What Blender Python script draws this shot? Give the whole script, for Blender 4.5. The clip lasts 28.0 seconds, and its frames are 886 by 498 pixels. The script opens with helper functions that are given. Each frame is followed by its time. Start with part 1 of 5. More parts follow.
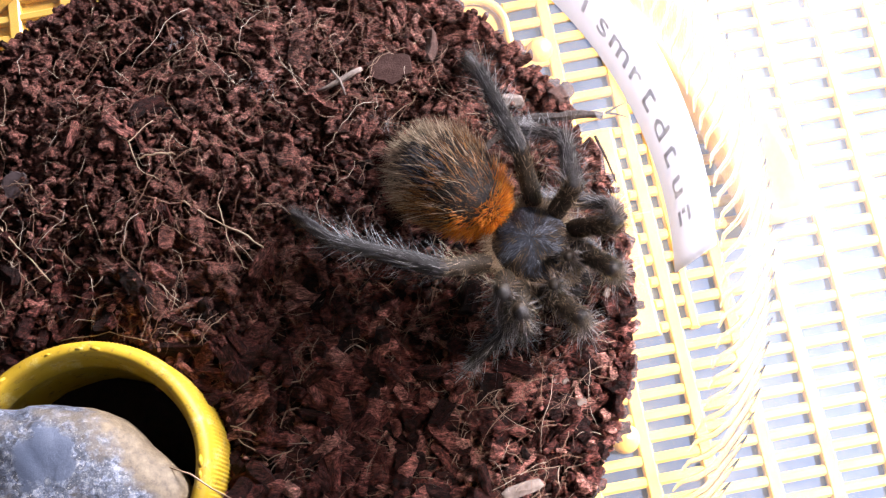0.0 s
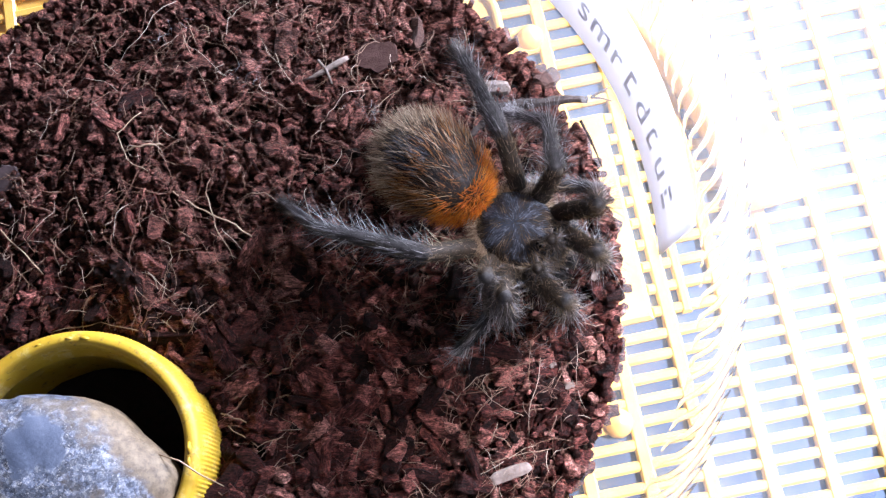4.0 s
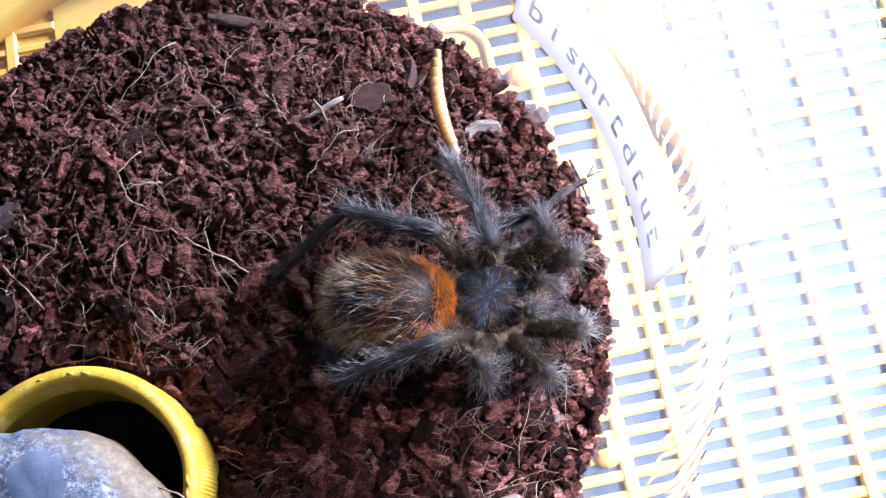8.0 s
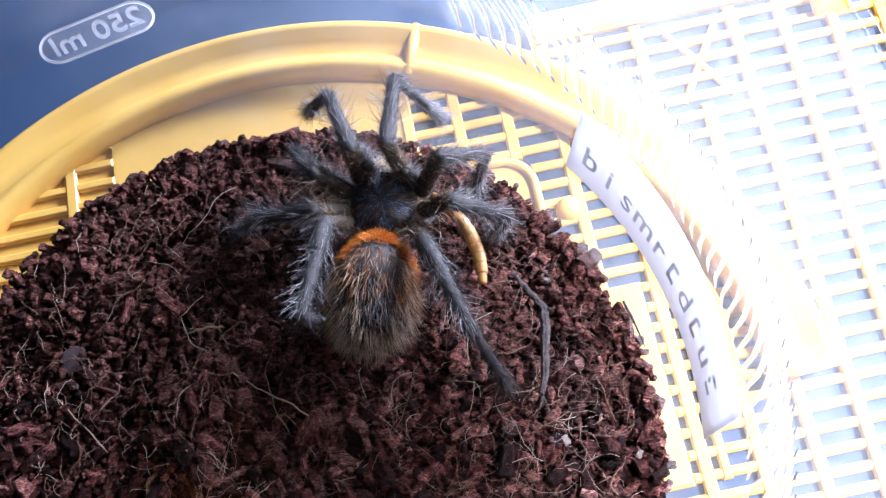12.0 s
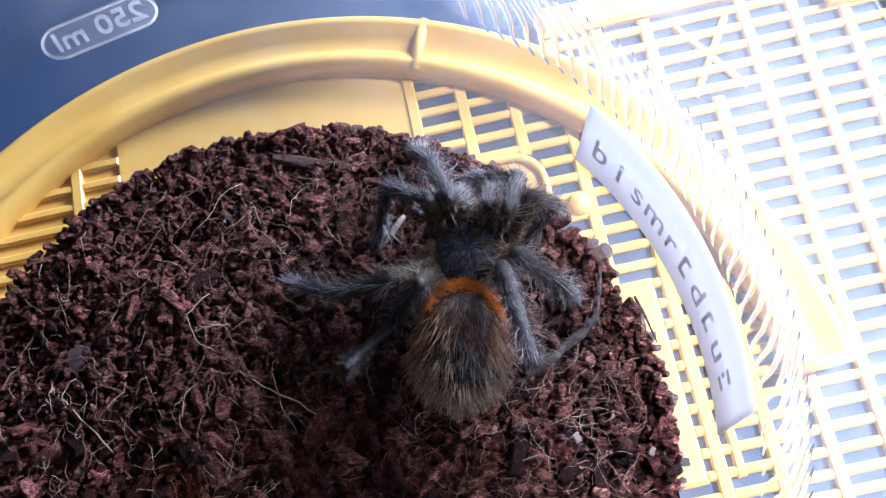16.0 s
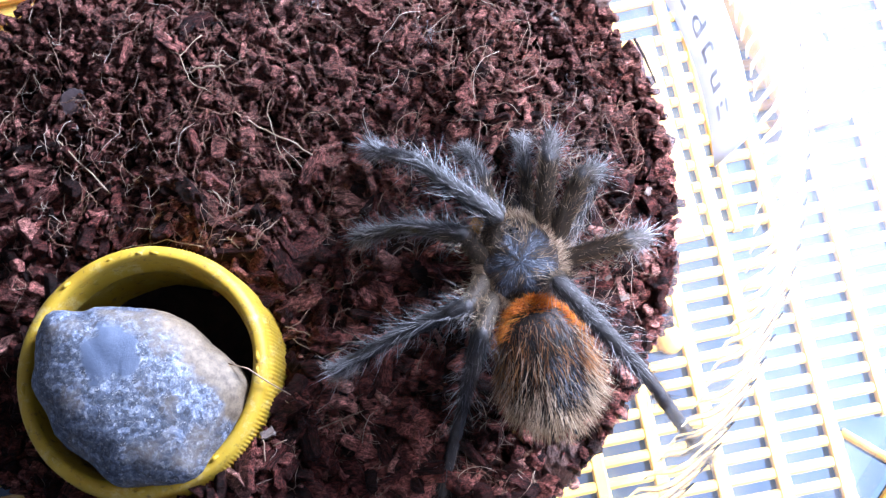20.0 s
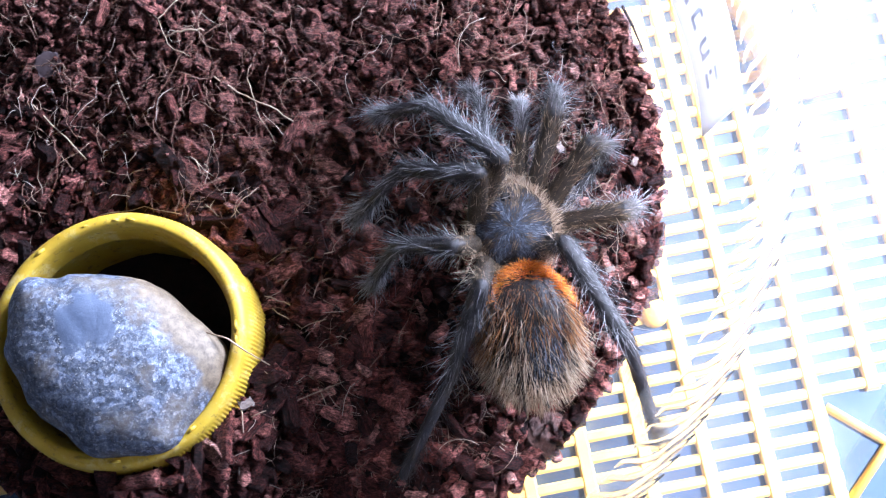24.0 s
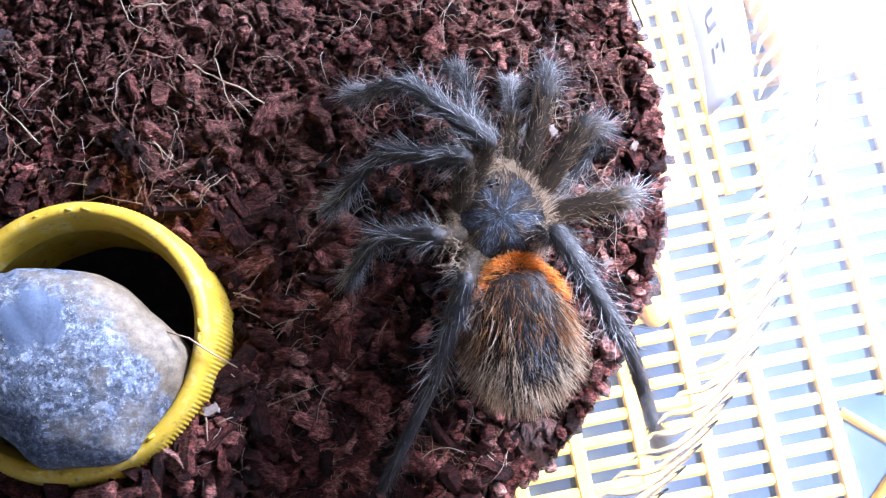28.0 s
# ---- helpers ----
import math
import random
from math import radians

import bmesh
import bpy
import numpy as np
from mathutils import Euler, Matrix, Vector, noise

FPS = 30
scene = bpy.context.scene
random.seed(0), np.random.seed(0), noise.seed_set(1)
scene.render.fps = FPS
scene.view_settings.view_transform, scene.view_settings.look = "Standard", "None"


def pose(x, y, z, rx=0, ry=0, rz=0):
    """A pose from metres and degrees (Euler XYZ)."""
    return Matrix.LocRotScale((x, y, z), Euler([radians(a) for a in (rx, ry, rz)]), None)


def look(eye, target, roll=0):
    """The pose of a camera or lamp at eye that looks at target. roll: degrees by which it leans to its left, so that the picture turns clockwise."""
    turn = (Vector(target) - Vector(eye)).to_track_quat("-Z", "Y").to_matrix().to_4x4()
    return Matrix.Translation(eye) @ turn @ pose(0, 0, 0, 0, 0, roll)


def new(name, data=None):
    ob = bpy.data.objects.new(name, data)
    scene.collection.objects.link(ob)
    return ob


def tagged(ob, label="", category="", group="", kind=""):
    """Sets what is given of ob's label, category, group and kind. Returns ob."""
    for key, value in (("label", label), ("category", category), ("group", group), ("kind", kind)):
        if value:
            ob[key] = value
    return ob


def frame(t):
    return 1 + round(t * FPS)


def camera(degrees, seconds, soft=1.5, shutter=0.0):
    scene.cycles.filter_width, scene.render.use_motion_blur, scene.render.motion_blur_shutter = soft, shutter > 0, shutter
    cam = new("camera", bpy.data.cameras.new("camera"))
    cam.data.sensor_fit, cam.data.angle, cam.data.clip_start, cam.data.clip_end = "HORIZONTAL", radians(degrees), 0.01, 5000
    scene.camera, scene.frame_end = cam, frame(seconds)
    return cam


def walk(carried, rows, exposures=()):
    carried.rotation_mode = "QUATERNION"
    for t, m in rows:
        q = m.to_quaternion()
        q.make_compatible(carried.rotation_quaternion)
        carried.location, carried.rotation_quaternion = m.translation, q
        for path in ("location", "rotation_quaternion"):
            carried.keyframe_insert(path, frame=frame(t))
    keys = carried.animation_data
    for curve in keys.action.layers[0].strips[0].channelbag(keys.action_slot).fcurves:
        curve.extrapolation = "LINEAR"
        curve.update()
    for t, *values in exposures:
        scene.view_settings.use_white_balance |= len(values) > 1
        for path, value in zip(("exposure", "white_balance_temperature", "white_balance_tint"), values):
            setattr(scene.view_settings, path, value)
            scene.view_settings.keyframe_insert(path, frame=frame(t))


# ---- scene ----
cam = camera(40.8, 28.0, soft=1.3, shutter=0.5)
METRES, EYE, TILT, LEAN, TURN = 0.085, 0.14290, -74.0, 2.0, 0.0
ROWS = [
    (0.0, 0.0, 0.0, 0.0, 0.0, 0.0, -0.0),
    (0.5, 0.0125, 0.0091, -0.0206, 0.17, 0.34, 0.25),
    (1.0, 0.0218, -0.0039, -0.023, 0.26, 0.25, 0.49),
    (1.5, 0.0309, -0.0132, -0.0177, 0.45, 0.07, 0.42),
    (2.0, 0.0284, -0.0184, -0.0072, 0.64, -0.17, 0.18),
    (2.5, 0.0269, -0.0055, -0.018, 0.53, 0.03, 0.27),
    (4.5, 0.0549, -0.0109, -0.0129, 1.11, -0.18, 0.89),
    (5.0, 0.0547, -0.0251, -0.001, 0.99, 0.15, 0.75),
    (5.5, 0.0531, -0.0177, 0.0081, 0.94, 0.3, 0.66),
    (6.0, 0.054, -0.0169, -0.0092, 0.9, 0.62, 0.81),
    (6.5, 0.0546, -0.014, -0.0132, 0.91, 0.48, 0.85),
    (7.0, 0.0647, -0.0135, -0.0205, 0.84, 0.63, 1.13),
    (7.5, 0.0598, -0.036, -0.0048, 0.84, 0.49, 1.02),
    (8.0, 0.0524, -0.0536, 0.0128, 0.69, 0.67, 0.81),
    (8.5, 0.0508, -0.0428, 0.0124, 0.78, 0.83, 0.71),
    (9.0, 0.0525, -0.0403, 0.0025, 0.99, 0.8, 0.78),
    (9.5, 0.0449, -0.0373, -0.0005, 0.95, 0.82, 0.78),
    (10.0, 0.0349, -0.0657, 0.0284, 0.81, 0.43, 0.79),
    (10.5, 0.0148, -0.1377, 0.0616, 0.81, 1.38, 0.9),
    (11.0, 0.0066, -0.1454, 0.101, 1.3, 2.61, 0.82),
    (11.5, 0.0024, -0.1093, 0.1074, 1.67, 4.45, 0.92),
    (13.5, 0.0166, -0.0793, 0.0847, 2.11, 5.12, 1.55),
    (14.0, 0.0076, -0.0957, 0.0928, 2.1, 5.27, 1.49),
    (14.5, 0.0054, -0.0968, 0.0995, 2.19, 5.38, 1.32),
    (15.0, 0.0053, -0.0833, 0.0983, 2.2, 5.22, 1.34),
    (15.5, 0.0038, -0.0713, 0.0943, 2.39, 5.07, 1.35),
    (16.0, 0.0083, -0.0636, 0.0906, 2.43, 4.96, 1.45),
    (16.5, 0.0101, -0.0538, 0.0761, 2.5, 4.91, 1.48),
    (17.0, -0.0091, -0.0363, 0.0656, 2.33, 4.81, 1.28),
    (17.5, -0.023, -0.0195, 0.0281, 2.32, 4.64, 1.21),
    (18.0, 0.0048, -0.0274, -0.0331, 3.02, 2.61, 1.53),
    (18.5, 0.0061, -0.0423, -0.0491, 2.82, 0.46, 1.51),
    (19.0, 0.008, -0.0437, -0.0537, 2.66, -0.86, 1.39),
    (19.5, 0.0106, -0.0438, -0.0543, 2.5, -1.74, 1.4),
    (20.0, 0.0098, -0.0487, -0.0678, 2.45, -2.41, 1.25),
    (20.5, 0.0154, -0.0315, -0.0687, 2.54, -3.39, 1.0),
    (21.0, 0.0191, -0.0248, -0.0689, 2.24, -3.89, 0.87),
    (21.5, 0.018, -0.0239, -0.0694, 2.14, -4.36, 0.85),
    (23.5, -0.0004, -0.0333, -0.0792, 1.39, -3.73, 0.94),
    (24.0, 0.0057, -0.0202, -0.0837, 1.56, -3.41, 0.77),
    (24.5, 0.01, 0.011, -0.0927, 1.65, -3.39, 0.71),
    (25.0, 0.0109, 0.0299, -0.0992, 1.61, -3.5, 0.81),
    (25.5, 0.0103, 0.0452, -0.1029, 1.69, -3.43, 0.88),
    (26.0, 0.0124, 0.0659, -0.1069, 1.66, -3.62, 0.98),
    (26.5, 0.0132, 0.0558, -0.1059, 1.58, -3.6, 1.04),
    (27.0, 0.0129, 0.0612, -0.0988, 1.59, -3.49, 0.96),
    (27.5, 0.0166, 0.0796, -0.0989, 1.53, -3.36, 0.87),
    (28.0, 0.0231, 0.1147, -0.1081, 1.53, -3.21, 0.88),
]
walk(cam, [(t, pose(0, 0, EYE, TILT, LEAN, TURN) @ pose(METRES * x, METRES * y, METRES * z, 90 + pitch, roll, yaw)) for t, x, y, z, yaw, pitch, roll in ROWS],
     exposures=[(0, 1.58, 7000, 24), (2.5, 1.58, 6850, 24), (5, 1.62, 5750, 23), (10, 1.64, 5750, 23), (11.5, 1.46, 5850, 24), (13.5, 1.06, 5700, 23), (17, 1.04, 5750, 23), (18.5, 1.85, 5650, 22), (21, 1.97, 5450, 21), (28, 1.97, 5450, 21)])

# ---- light ----
MM = 0.001
world = bpy.data.worlds.new("daylight")
scene.world = world
world.use_nodes = True
sky = world.node_tree.nodes.new("ShaderNodeTexSky")
sky.sky_type, sky.sun_disc = "NISHITA", False
sky.sun_elevation, sky.sun_rotation = radians(52), radians(82)
world.node_tree.links.new(sky.outputs[0], world.node_tree.nodes["Background"].inputs[0])
world.node_tree.nodes["Background"].inputs[1].default_value = 0.05

SUN_FROM = Vector((0.61, 0.09, 0.788)).normalized()
sun = new("sun", bpy.data.lights.new("sun", "SUN"))
sun.data.energy, sun.data.angle, sun.data.color = 5.0, radians(2.2), (1.0, 0.98, 0.96)
sun.matrix_world = look(SUN_FROM, (0, 0, 0))
# skylight that enters through the window's opening
pane_light = new("window_daylight", bpy.data.lights.new("window_daylight", "AREA"))
pane_light.data.shape, pane_light.data.size, pane_light.data.size_y = "RECTANGLE", 0.55, 0.40
pane_light.data.energy, pane_light.data.color = 26.0, (0.86, 0.93, 1.0)
pane_light.matrix_world = look((0.84, 0.76, 0.37), (-0.03, 0.03, 0))


# ---- materials ----
def material(name):
    m = bpy.data.materials.new(name)
    m.use_nodes = True
    t = m.node_tree
    return m, t, t.nodes["Principled BSDF"]


def node(t, kind, **values):
    n = t.nodes.new(kind)
    for k, v in values.items():
        n.inputs[k.replace("_", " ")].default_value = v
    return n


def ramp(t, source, stops):
    r = t.nodes.new("ShaderNodeValToRGB")
    e = r.color_ramp.elements
    while len(e) < len(stops):
        e.new(0.5)
    for el, (p, c) in zip(e, stops):
        el.position, el.color = p, (*c, 1)
    t.links.new(source, r.inputs[0])
    return r.outputs[0]


def mixed(t, a, b, fac, how="MIX"):
    m = t.nodes.new("ShaderNodeMix")
    m.data_type, m.blend_type = "RGBA", how
    for s, v in ((0, fac), (6, a), (7, b)):
        if hasattr(v, "is_output"):
            t.links.new(v, m.inputs[s])
        else:
            m.inputs[s].default_value = v if s == 0 else (*v, 1)
    return m.outputs[2]


def noise_of(t, scale, detail=4.0, rough=0.6, stretch=None, coords="Object"):
    c = t.nodes.new("ShaderNodeTexCoord").outputs[coords]
    if stretch:
        mp = t.nodes.new("ShaderNodeMapping")
        mp.inputs["Scale"].default_value = stretch
        t.links.new(c, mp.inputs[0])
        c = mp.outputs[0]
    n = node(t, "ShaderNodeTexNoise", Scale=scale, Detail=detail, Roughness=rough)
    t.links.new(c, n.inputs["Vector"])
    return n.outputs["Fac"]


def times(t, value, by):
    m = t.nodes.new("ShaderNodeMath")
    m.operation = "MULTIPLY"
    t.links.new(value, m.inputs[0])
    m.inputs[1].default_value = by
    return m.outputs[0]


def bump(t, bsdf, height, strength, distance):
    b = node(t, "ShaderNodeBump", Strength=strength, Distance=distance)
    t.links.new(height, b.inputs["Height"])
    t.links.new(b.outputs[0], bsdf.inputs["Normal"])


def bark_material(name, single, pallid=0.0):
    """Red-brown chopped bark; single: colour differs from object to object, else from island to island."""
    m, t, p = material(name)
    if single:
        rnd = t.nodes.new("ShaderNodeObjectInfo").outputs["Random"]
    else:
        rnd = t.nodes.new("ShaderNodeNewGeometry").outputs["Random Per Island"]
    base = ramp(t, rnd, [(0.0, (0.015, 0.0040, 0.0032)), (0.3, (0.048, 0.0125, 0.0100)), (0.62, (0.145, 0.043, 0.034)), (0.9, (0.310, 0.120, 0.097)), (1.0, (0.46, 0.235, 0.19))])
    if pallid:
        # paler share: pale crumbs, and brighter far-side light put into the colour
        base = mixed(t, base, (0.235, 0.102, 0.077), pallid)
    grain = noise_of(t, 1500, 7, 0.8, (0.5, 1.2, 1.2))
    col = mixed(t, base, ramp(t, grain, [(0.38, (0.08, 0.065, 0.065)), (0.50, (0.80, 0.76, 0.76)), (0.62, (2.2, 2.12, 2.12))]), 0.92, "MULTIPLY")
    # dark fissures and pale frayed ends
    fine = noise_of(t, 5200, 5, 0.7, (0.35, 1.2, 1.2))
    col = mixed(t, col, ramp(t, fine, [(0.40, (0.28, 0.26, 0.26)), (0.50, (1.0, 1.0, 1.0)), (0.62, (1.75, 1.72, 1.74))]), 0.9, "MULTIPLY")
    t.links.new(col, p.inputs["Base Color"])
    p.inputs["Roughness"].default_value = 0.60
    p.inputs["Specular IOR Level"].default_value = 0.14
    bump(t, p, noise_of(t, 1200, 7, 0.85, (0.4, 1.3, 1.3)), 1.0, 0.0016)
    return m


def plain(name, a, b, scale, rough, bumps=0.0, distance=0.0003, detail=4.0, **more):
    m, t, p = material(name)
    n = noise_of(t, scale, detail)
    t.links.new(ramp(t, n, [(0.3, a), (0.7, b)]), p.inputs["Base Color"])
    p.inputs["Roughness"].default_value = rough
    for k, v in more.items():
        p.inputs[k.replace("_", " ")].default_value = v
    if bumps:
        bump(t, p, noise_of(t, scale * 5, 5), bumps, distance)
    return m


def strand_material(name, stops, rough=0.5):
    """Hair or fibre whose colour differs from strand to strand."""
    m, t, p = material(name)
    rnd = t.nodes.new("ShaderNodeNewGeometry").outputs["Random Per Island"]
    t.links.new(ramp(t, rnd, stops), p.inputs["Base Color"])
    p.inputs["Roughness"].default_value = rough
    return m


BARK = bark_material("bark", False)
# lightened copy of the bark: brighter light on the far side, pale crumbs
CRUMB = bark_material("pale_lit_bark", False, 0.48)
BARK_ONE = bark_material("bark_single", True)
# kept very dark, so shade between chips and in the cap looks deeper
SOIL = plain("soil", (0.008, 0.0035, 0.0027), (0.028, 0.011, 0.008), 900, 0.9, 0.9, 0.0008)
FIBRE = strand_material("coconut_fibre", [(0.0, (0.10, 0.040, 0.025)), (0.5, (0.22, 0.108, 0.068)), (0.85, (0.37, 0.25, 0.175)), (1.0, (0.52, 0.42, 0.34))], 0.55)
PALE_FIBRE = plain("pale_fibre", (0.26, 0.165, 0.105), (0.43, 0.31, 0.21), 700, 0.55)
SILK = strand_material("silk", [(0.0, (0.16, 0.14, 0.14)), (1.0, (0.36, 0.33, 0.34))], 0.45)
TWIG = plain("grey_twig", (0.024, 0.017, 0.015), (0.150, 0.115, 0.105), 1700, 0.85, 1.0, 0.0009)
PALE_TWIG = plain("bleached_twig", (0.15, 0.11, 0.095), (0.30, 0.24, 0.21), 1200, 0.75, 0.6, 0.0004)
FLAKE = plain("silver_flake", (0.17, 0.165, 0.19), (0.27, 0.265, 0.30), 900, 0.45, 0.5, 0.0003)
LEAF_FLAKE = plain("leaf_flake", (0.062, 0.040, 0.042), (0.120, 0.084, 0.088), 900, 0.7, 0.5, 0.0003)
SPLINTER = plain("brown_splinter", (0.04, 0.015, 0.010), (0.115, 0.044, 0.030), 1500, 0.7, 0.9, 0.0006)
DARK_FLAKE = plain("dark_flake", (0.036, 0.018, 0.016), (0.082, 0.046, 0.040), 900, 0.9, 0.5, 0.0003, Specular_IOR_Level=0.1)
# pale blue that stands for glare between the tray's bars
SHEET = plain("slot_glare_blue", (0.105, 0.180, 0.325), (0.135, 0.215, 0.375), 200, 0.6)
TABLE = plain("slate_blue_tabletop", (0.020, 0.052, 0.118), (0.028, 0.068, 0.145), 60, 0.42, 0.08, 0.0004)
WALL = plain("wall_paint", (0.20, 0.20, 0.21), (0.24, 0.24, 0.25), 3, 0.9, 0.2, 0.002)
FLOOR = plain("floorboards", (0.22, 0.14, 0.08), (0.32, 0.21, 0.12), 4, 0.5, 0.2, 0.002)
WINDOW_FRAME = plain("window_paint", (0.76, 0.76, 0.75), (0.82, 0.82, 0.81), 5, 0.4)


def paper_material(name, a, b, through_colour):
    """Thin paper, plain or inked, that light shines through."""
    m, t, p = material(name)
    n = noise_of(t, 500, 5)
    t.links.new(ramp(t, n, [(0.3, a), (0.7, b)]), p.inputs["Base Color"])
    p.inputs["Roughness"].default_value = 0.7
    thin = node(t, "ShaderNodeBsdfTranslucent", Color=(*through_colour, 1))
    mx = node(t, "ShaderNodeMixShader", Fac=0.5)
    t.links.new(p.outputs[0], mx.inputs[1])
    t.links.new(thin.outputs[0], mx.inputs[2])
    t.links.new(mx.outputs[0], t.nodes["Material Output"].inputs[0])
    return m


PAPER = paper_material("label_paper", (0.74, 0.75, 0.79), (0.80, 0.81, 0.84), (0.80, 0.81, 0.85))
INK = paper_material("label_ink", (0.54, 0.53, 0.53), (0.66, 0.65, 0.64), (0.64, 0.63, 0.62))


def tray_material():
    m, t, p = material("cream_yellow_plastic")
    n = noise_of(t, 120, 4)
    t.links.new(ramp(t, n, [(0.3, (0.71, 0.435, 0.085)), (0.7, (0.78, 0.505, 0.125))]), p.inputs["Base Color"])
    p.inputs["Roughness"].default_value = 0.32
    p.inputs["Subsurface Weight"].default_value = 0.25
    p.inputs["Subsurface Radius"].default_value = (0.004, 0.003, 0.0015)
    bump(t, p, noise_of(t, 700, 3), 0.06, 0.0003)
    return m


def cap_material():
    m, t, p = material("yellow_bottle_cap")
    n = noise_of(t, 160, 5)
    col = ramp(t, n, [(0.25, (0.42, 0.25, 0.010)), (0.6, (0.51, 0.335, 0.018)), (0.85, (0.58, 0.41, 0.06))])
    dirt = ramp(t, noise_of(t, 900, 6, 0.7), [(0.56, (0, 0, 0)), (0.72, (1, 1, 1))])
    scuff = ramp(t, noise_of(t, 420, 7, 0.8), [(0.52, (0, 0, 0)), (0.68, (0.55, 0.55, 0.55))])
    col = mixed(t, col, (0.66, 0.55, 0.26), scuff)
    t.links.new(mixed(t, col, (0.10, 0.06, 0.03), dirt), p.inputs["Base Color"])
    p.inputs["Roughness"].default_value = 0.58
    p.inputs["Subsurface Weight"].default_value = 0.15
    p.inputs["Subsurface Radius"].default_value = (0.002, 0.0012, 0.0003)
    bump(t, p, noise_of(t, 1400, 4), 0.12, 0.0003)
    return m


def stone_material():
    m, t, p = material("blue_grey_pebble")
    fine = noise_of(t, 2900, 8, 0.8)
    body = ramp(t, noise_of(t, 1250, 9, 0.88), [(0.40, (0.012, 0.016, 0.028)), (0.47, (0.043, 0.055, 0.087)), (0.54, (0.098, 0.116, 0.158)), (0.62, (0.26, 0.27, 0.285))])
    cells = node(t, "ShaderNodeTexVoronoi", Scale=1600.0)
    t.links.new(t.nodes.new("ShaderNodeTexCoord").outputs["Object"], cells.inputs["Vector"])
    sep = t.nodes.new("ShaderNodeSeparateColor")
    t.links.new(cells.outputs["Color"], sep.inputs[0])
    body = mixed(t, body, ramp(t, sep.outputs[0], [(0.0, (0.45, 0.45, 0.45)), (0.6, (1.0, 1.0, 1.0)), (1.0, (2.1, 2.05, 2.0))]), 0.9, "MULTIPLY")
    specks = ramp(t, fine, [(0.565, (0, 0, 0)), (0.62, (1, 1, 1))])
    col = mixed(t, body, (0.36, 0.355, 0.35), specks)
    tan = ramp(t, noise_of(t, 170, 5, 0.6), [(0.52, (0, 0, 0)), (0.66, (1, 1, 1))])
    col = mixed(t, col, (0.15, 0.115, 0.075), mixed(t, (0, 0, 0), tan, 0.55))
    # a worn grey-blue inclusion, smooth and free of specks
    c = t.nodes.new("ShaderNodeTexCoord").outputs["Object"]
    d = t.nodes.new("ShaderNodeVectorMath")
    d.operation = "DISTANCE"
    d.inputs[1].default_value = (0.00185, 0.0081, 0.0101)
    w = t.nodes.new("ShaderNodeVectorMath")
    w.operation = "MULTIPLY_ADD"
    nz = node(t, "ShaderNodeTexNoise", Scale=260.0, Detail=3.0)
    t.links.new(c, nz.inputs["Vector"])
    t.links.new(nz.outputs["Color"], w.inputs[0])
    w.inputs[1].default_value = (0.0075, 0.0075, 0.0075)
    t.links.new(c, w.inputs[2])
    t.links.new(w.outputs[0], d.inputs[0])
    mask = ramp(t, times(t, d.outputs["Value"], 100), [(0.31, (1, 1, 1)), (0.36, (0, 0, 0))])
    grey = ramp(t, noise_of(t, 500, 4), [(0.3, (0.050, 0.068, 0.112)), (0.7, (0.070, 0.090, 0.138))])
    # one flank is tan
    dot = t.nodes.new("ShaderNodeVectorMath")
    dot.operation = "DOT_PRODUCT"
    dot.inputs[1].default_value = (0.75, 0.66, 0.0)
    t.links.new(w.outputs[0], dot.inputs[0])
    flank = ramp(t, times(t, dot.outputs["Value"], 50), [(0.57, (0, 0, 0)), (0.65, (1, 1, 1))])
    brown = ramp(t, noise_of(t, 900, 7, 0.75), [(0.35, (0.06, 0.042, 0.026)), (0.65, (0.20, 0.15, 0.095))])
    col = mixed(t, col, brown, flank)
    t.links.new(mixed(t, col, grey, mask), p.inputs["Base Color"])
    p.inputs["Roughness"].default_value = 0.55
    bump(t, p, fine, 0.35, 0.0004)
    return m


def clear_material(name, gloss=0.035, haze=0.05):
    """Thin clear polypropylene: lets light straight through, with a gloss and a faint milkiness."""
    m, t, p = material(name)
    t.nodes.remove(p)
    out = t.nodes["Material Output"]
    see = node(t, "ShaderNodeBsdfTransparent", Color=(0.97, 0.98, 0.99, 1))
    shine = node(t, "ShaderNodeBsdfGlossy", Roughness=0.12)
    milk = node(t, "ShaderNodeBsdfTranslucent", Color=(0.9, 0.92, 0.95, 1))
    a = node(t, "ShaderNodeMixShader")
    b = node(t, "ShaderNodeMixShader")
    hz = ramp(t, noise_of(t, 140, 5, 0.65), [(0.35, (haze * 0.7,) * 3), (0.75, (haze * 1.4,) * 3)])
    t.links.new(hz, a.inputs[0])
    t.links.new(see.outputs[0], a.inputs[1])
    t.links.new(milk.outputs[0], a.inputs[2])
    b.inputs[0].default_value = gloss
    t.links.new(a.outputs[0], b.inputs[1])
    t.links.new(shine.outputs[0], b.inputs[2])
    t.links.new(b.outputs[0], out.inputs[0])
    return m


def bead_material():
    m, t, p = material("clear_moulded_rim")
    p.inputs["Base Color"].default_value = (0.96, 0.97, 0.99, 1)
    p.inputs["Transmission Weight"].default_value = 1.0
    p.inputs["Roughness"].default_value = 0.04
    p.inputs["IOR"].default_value = 1.27
    return m


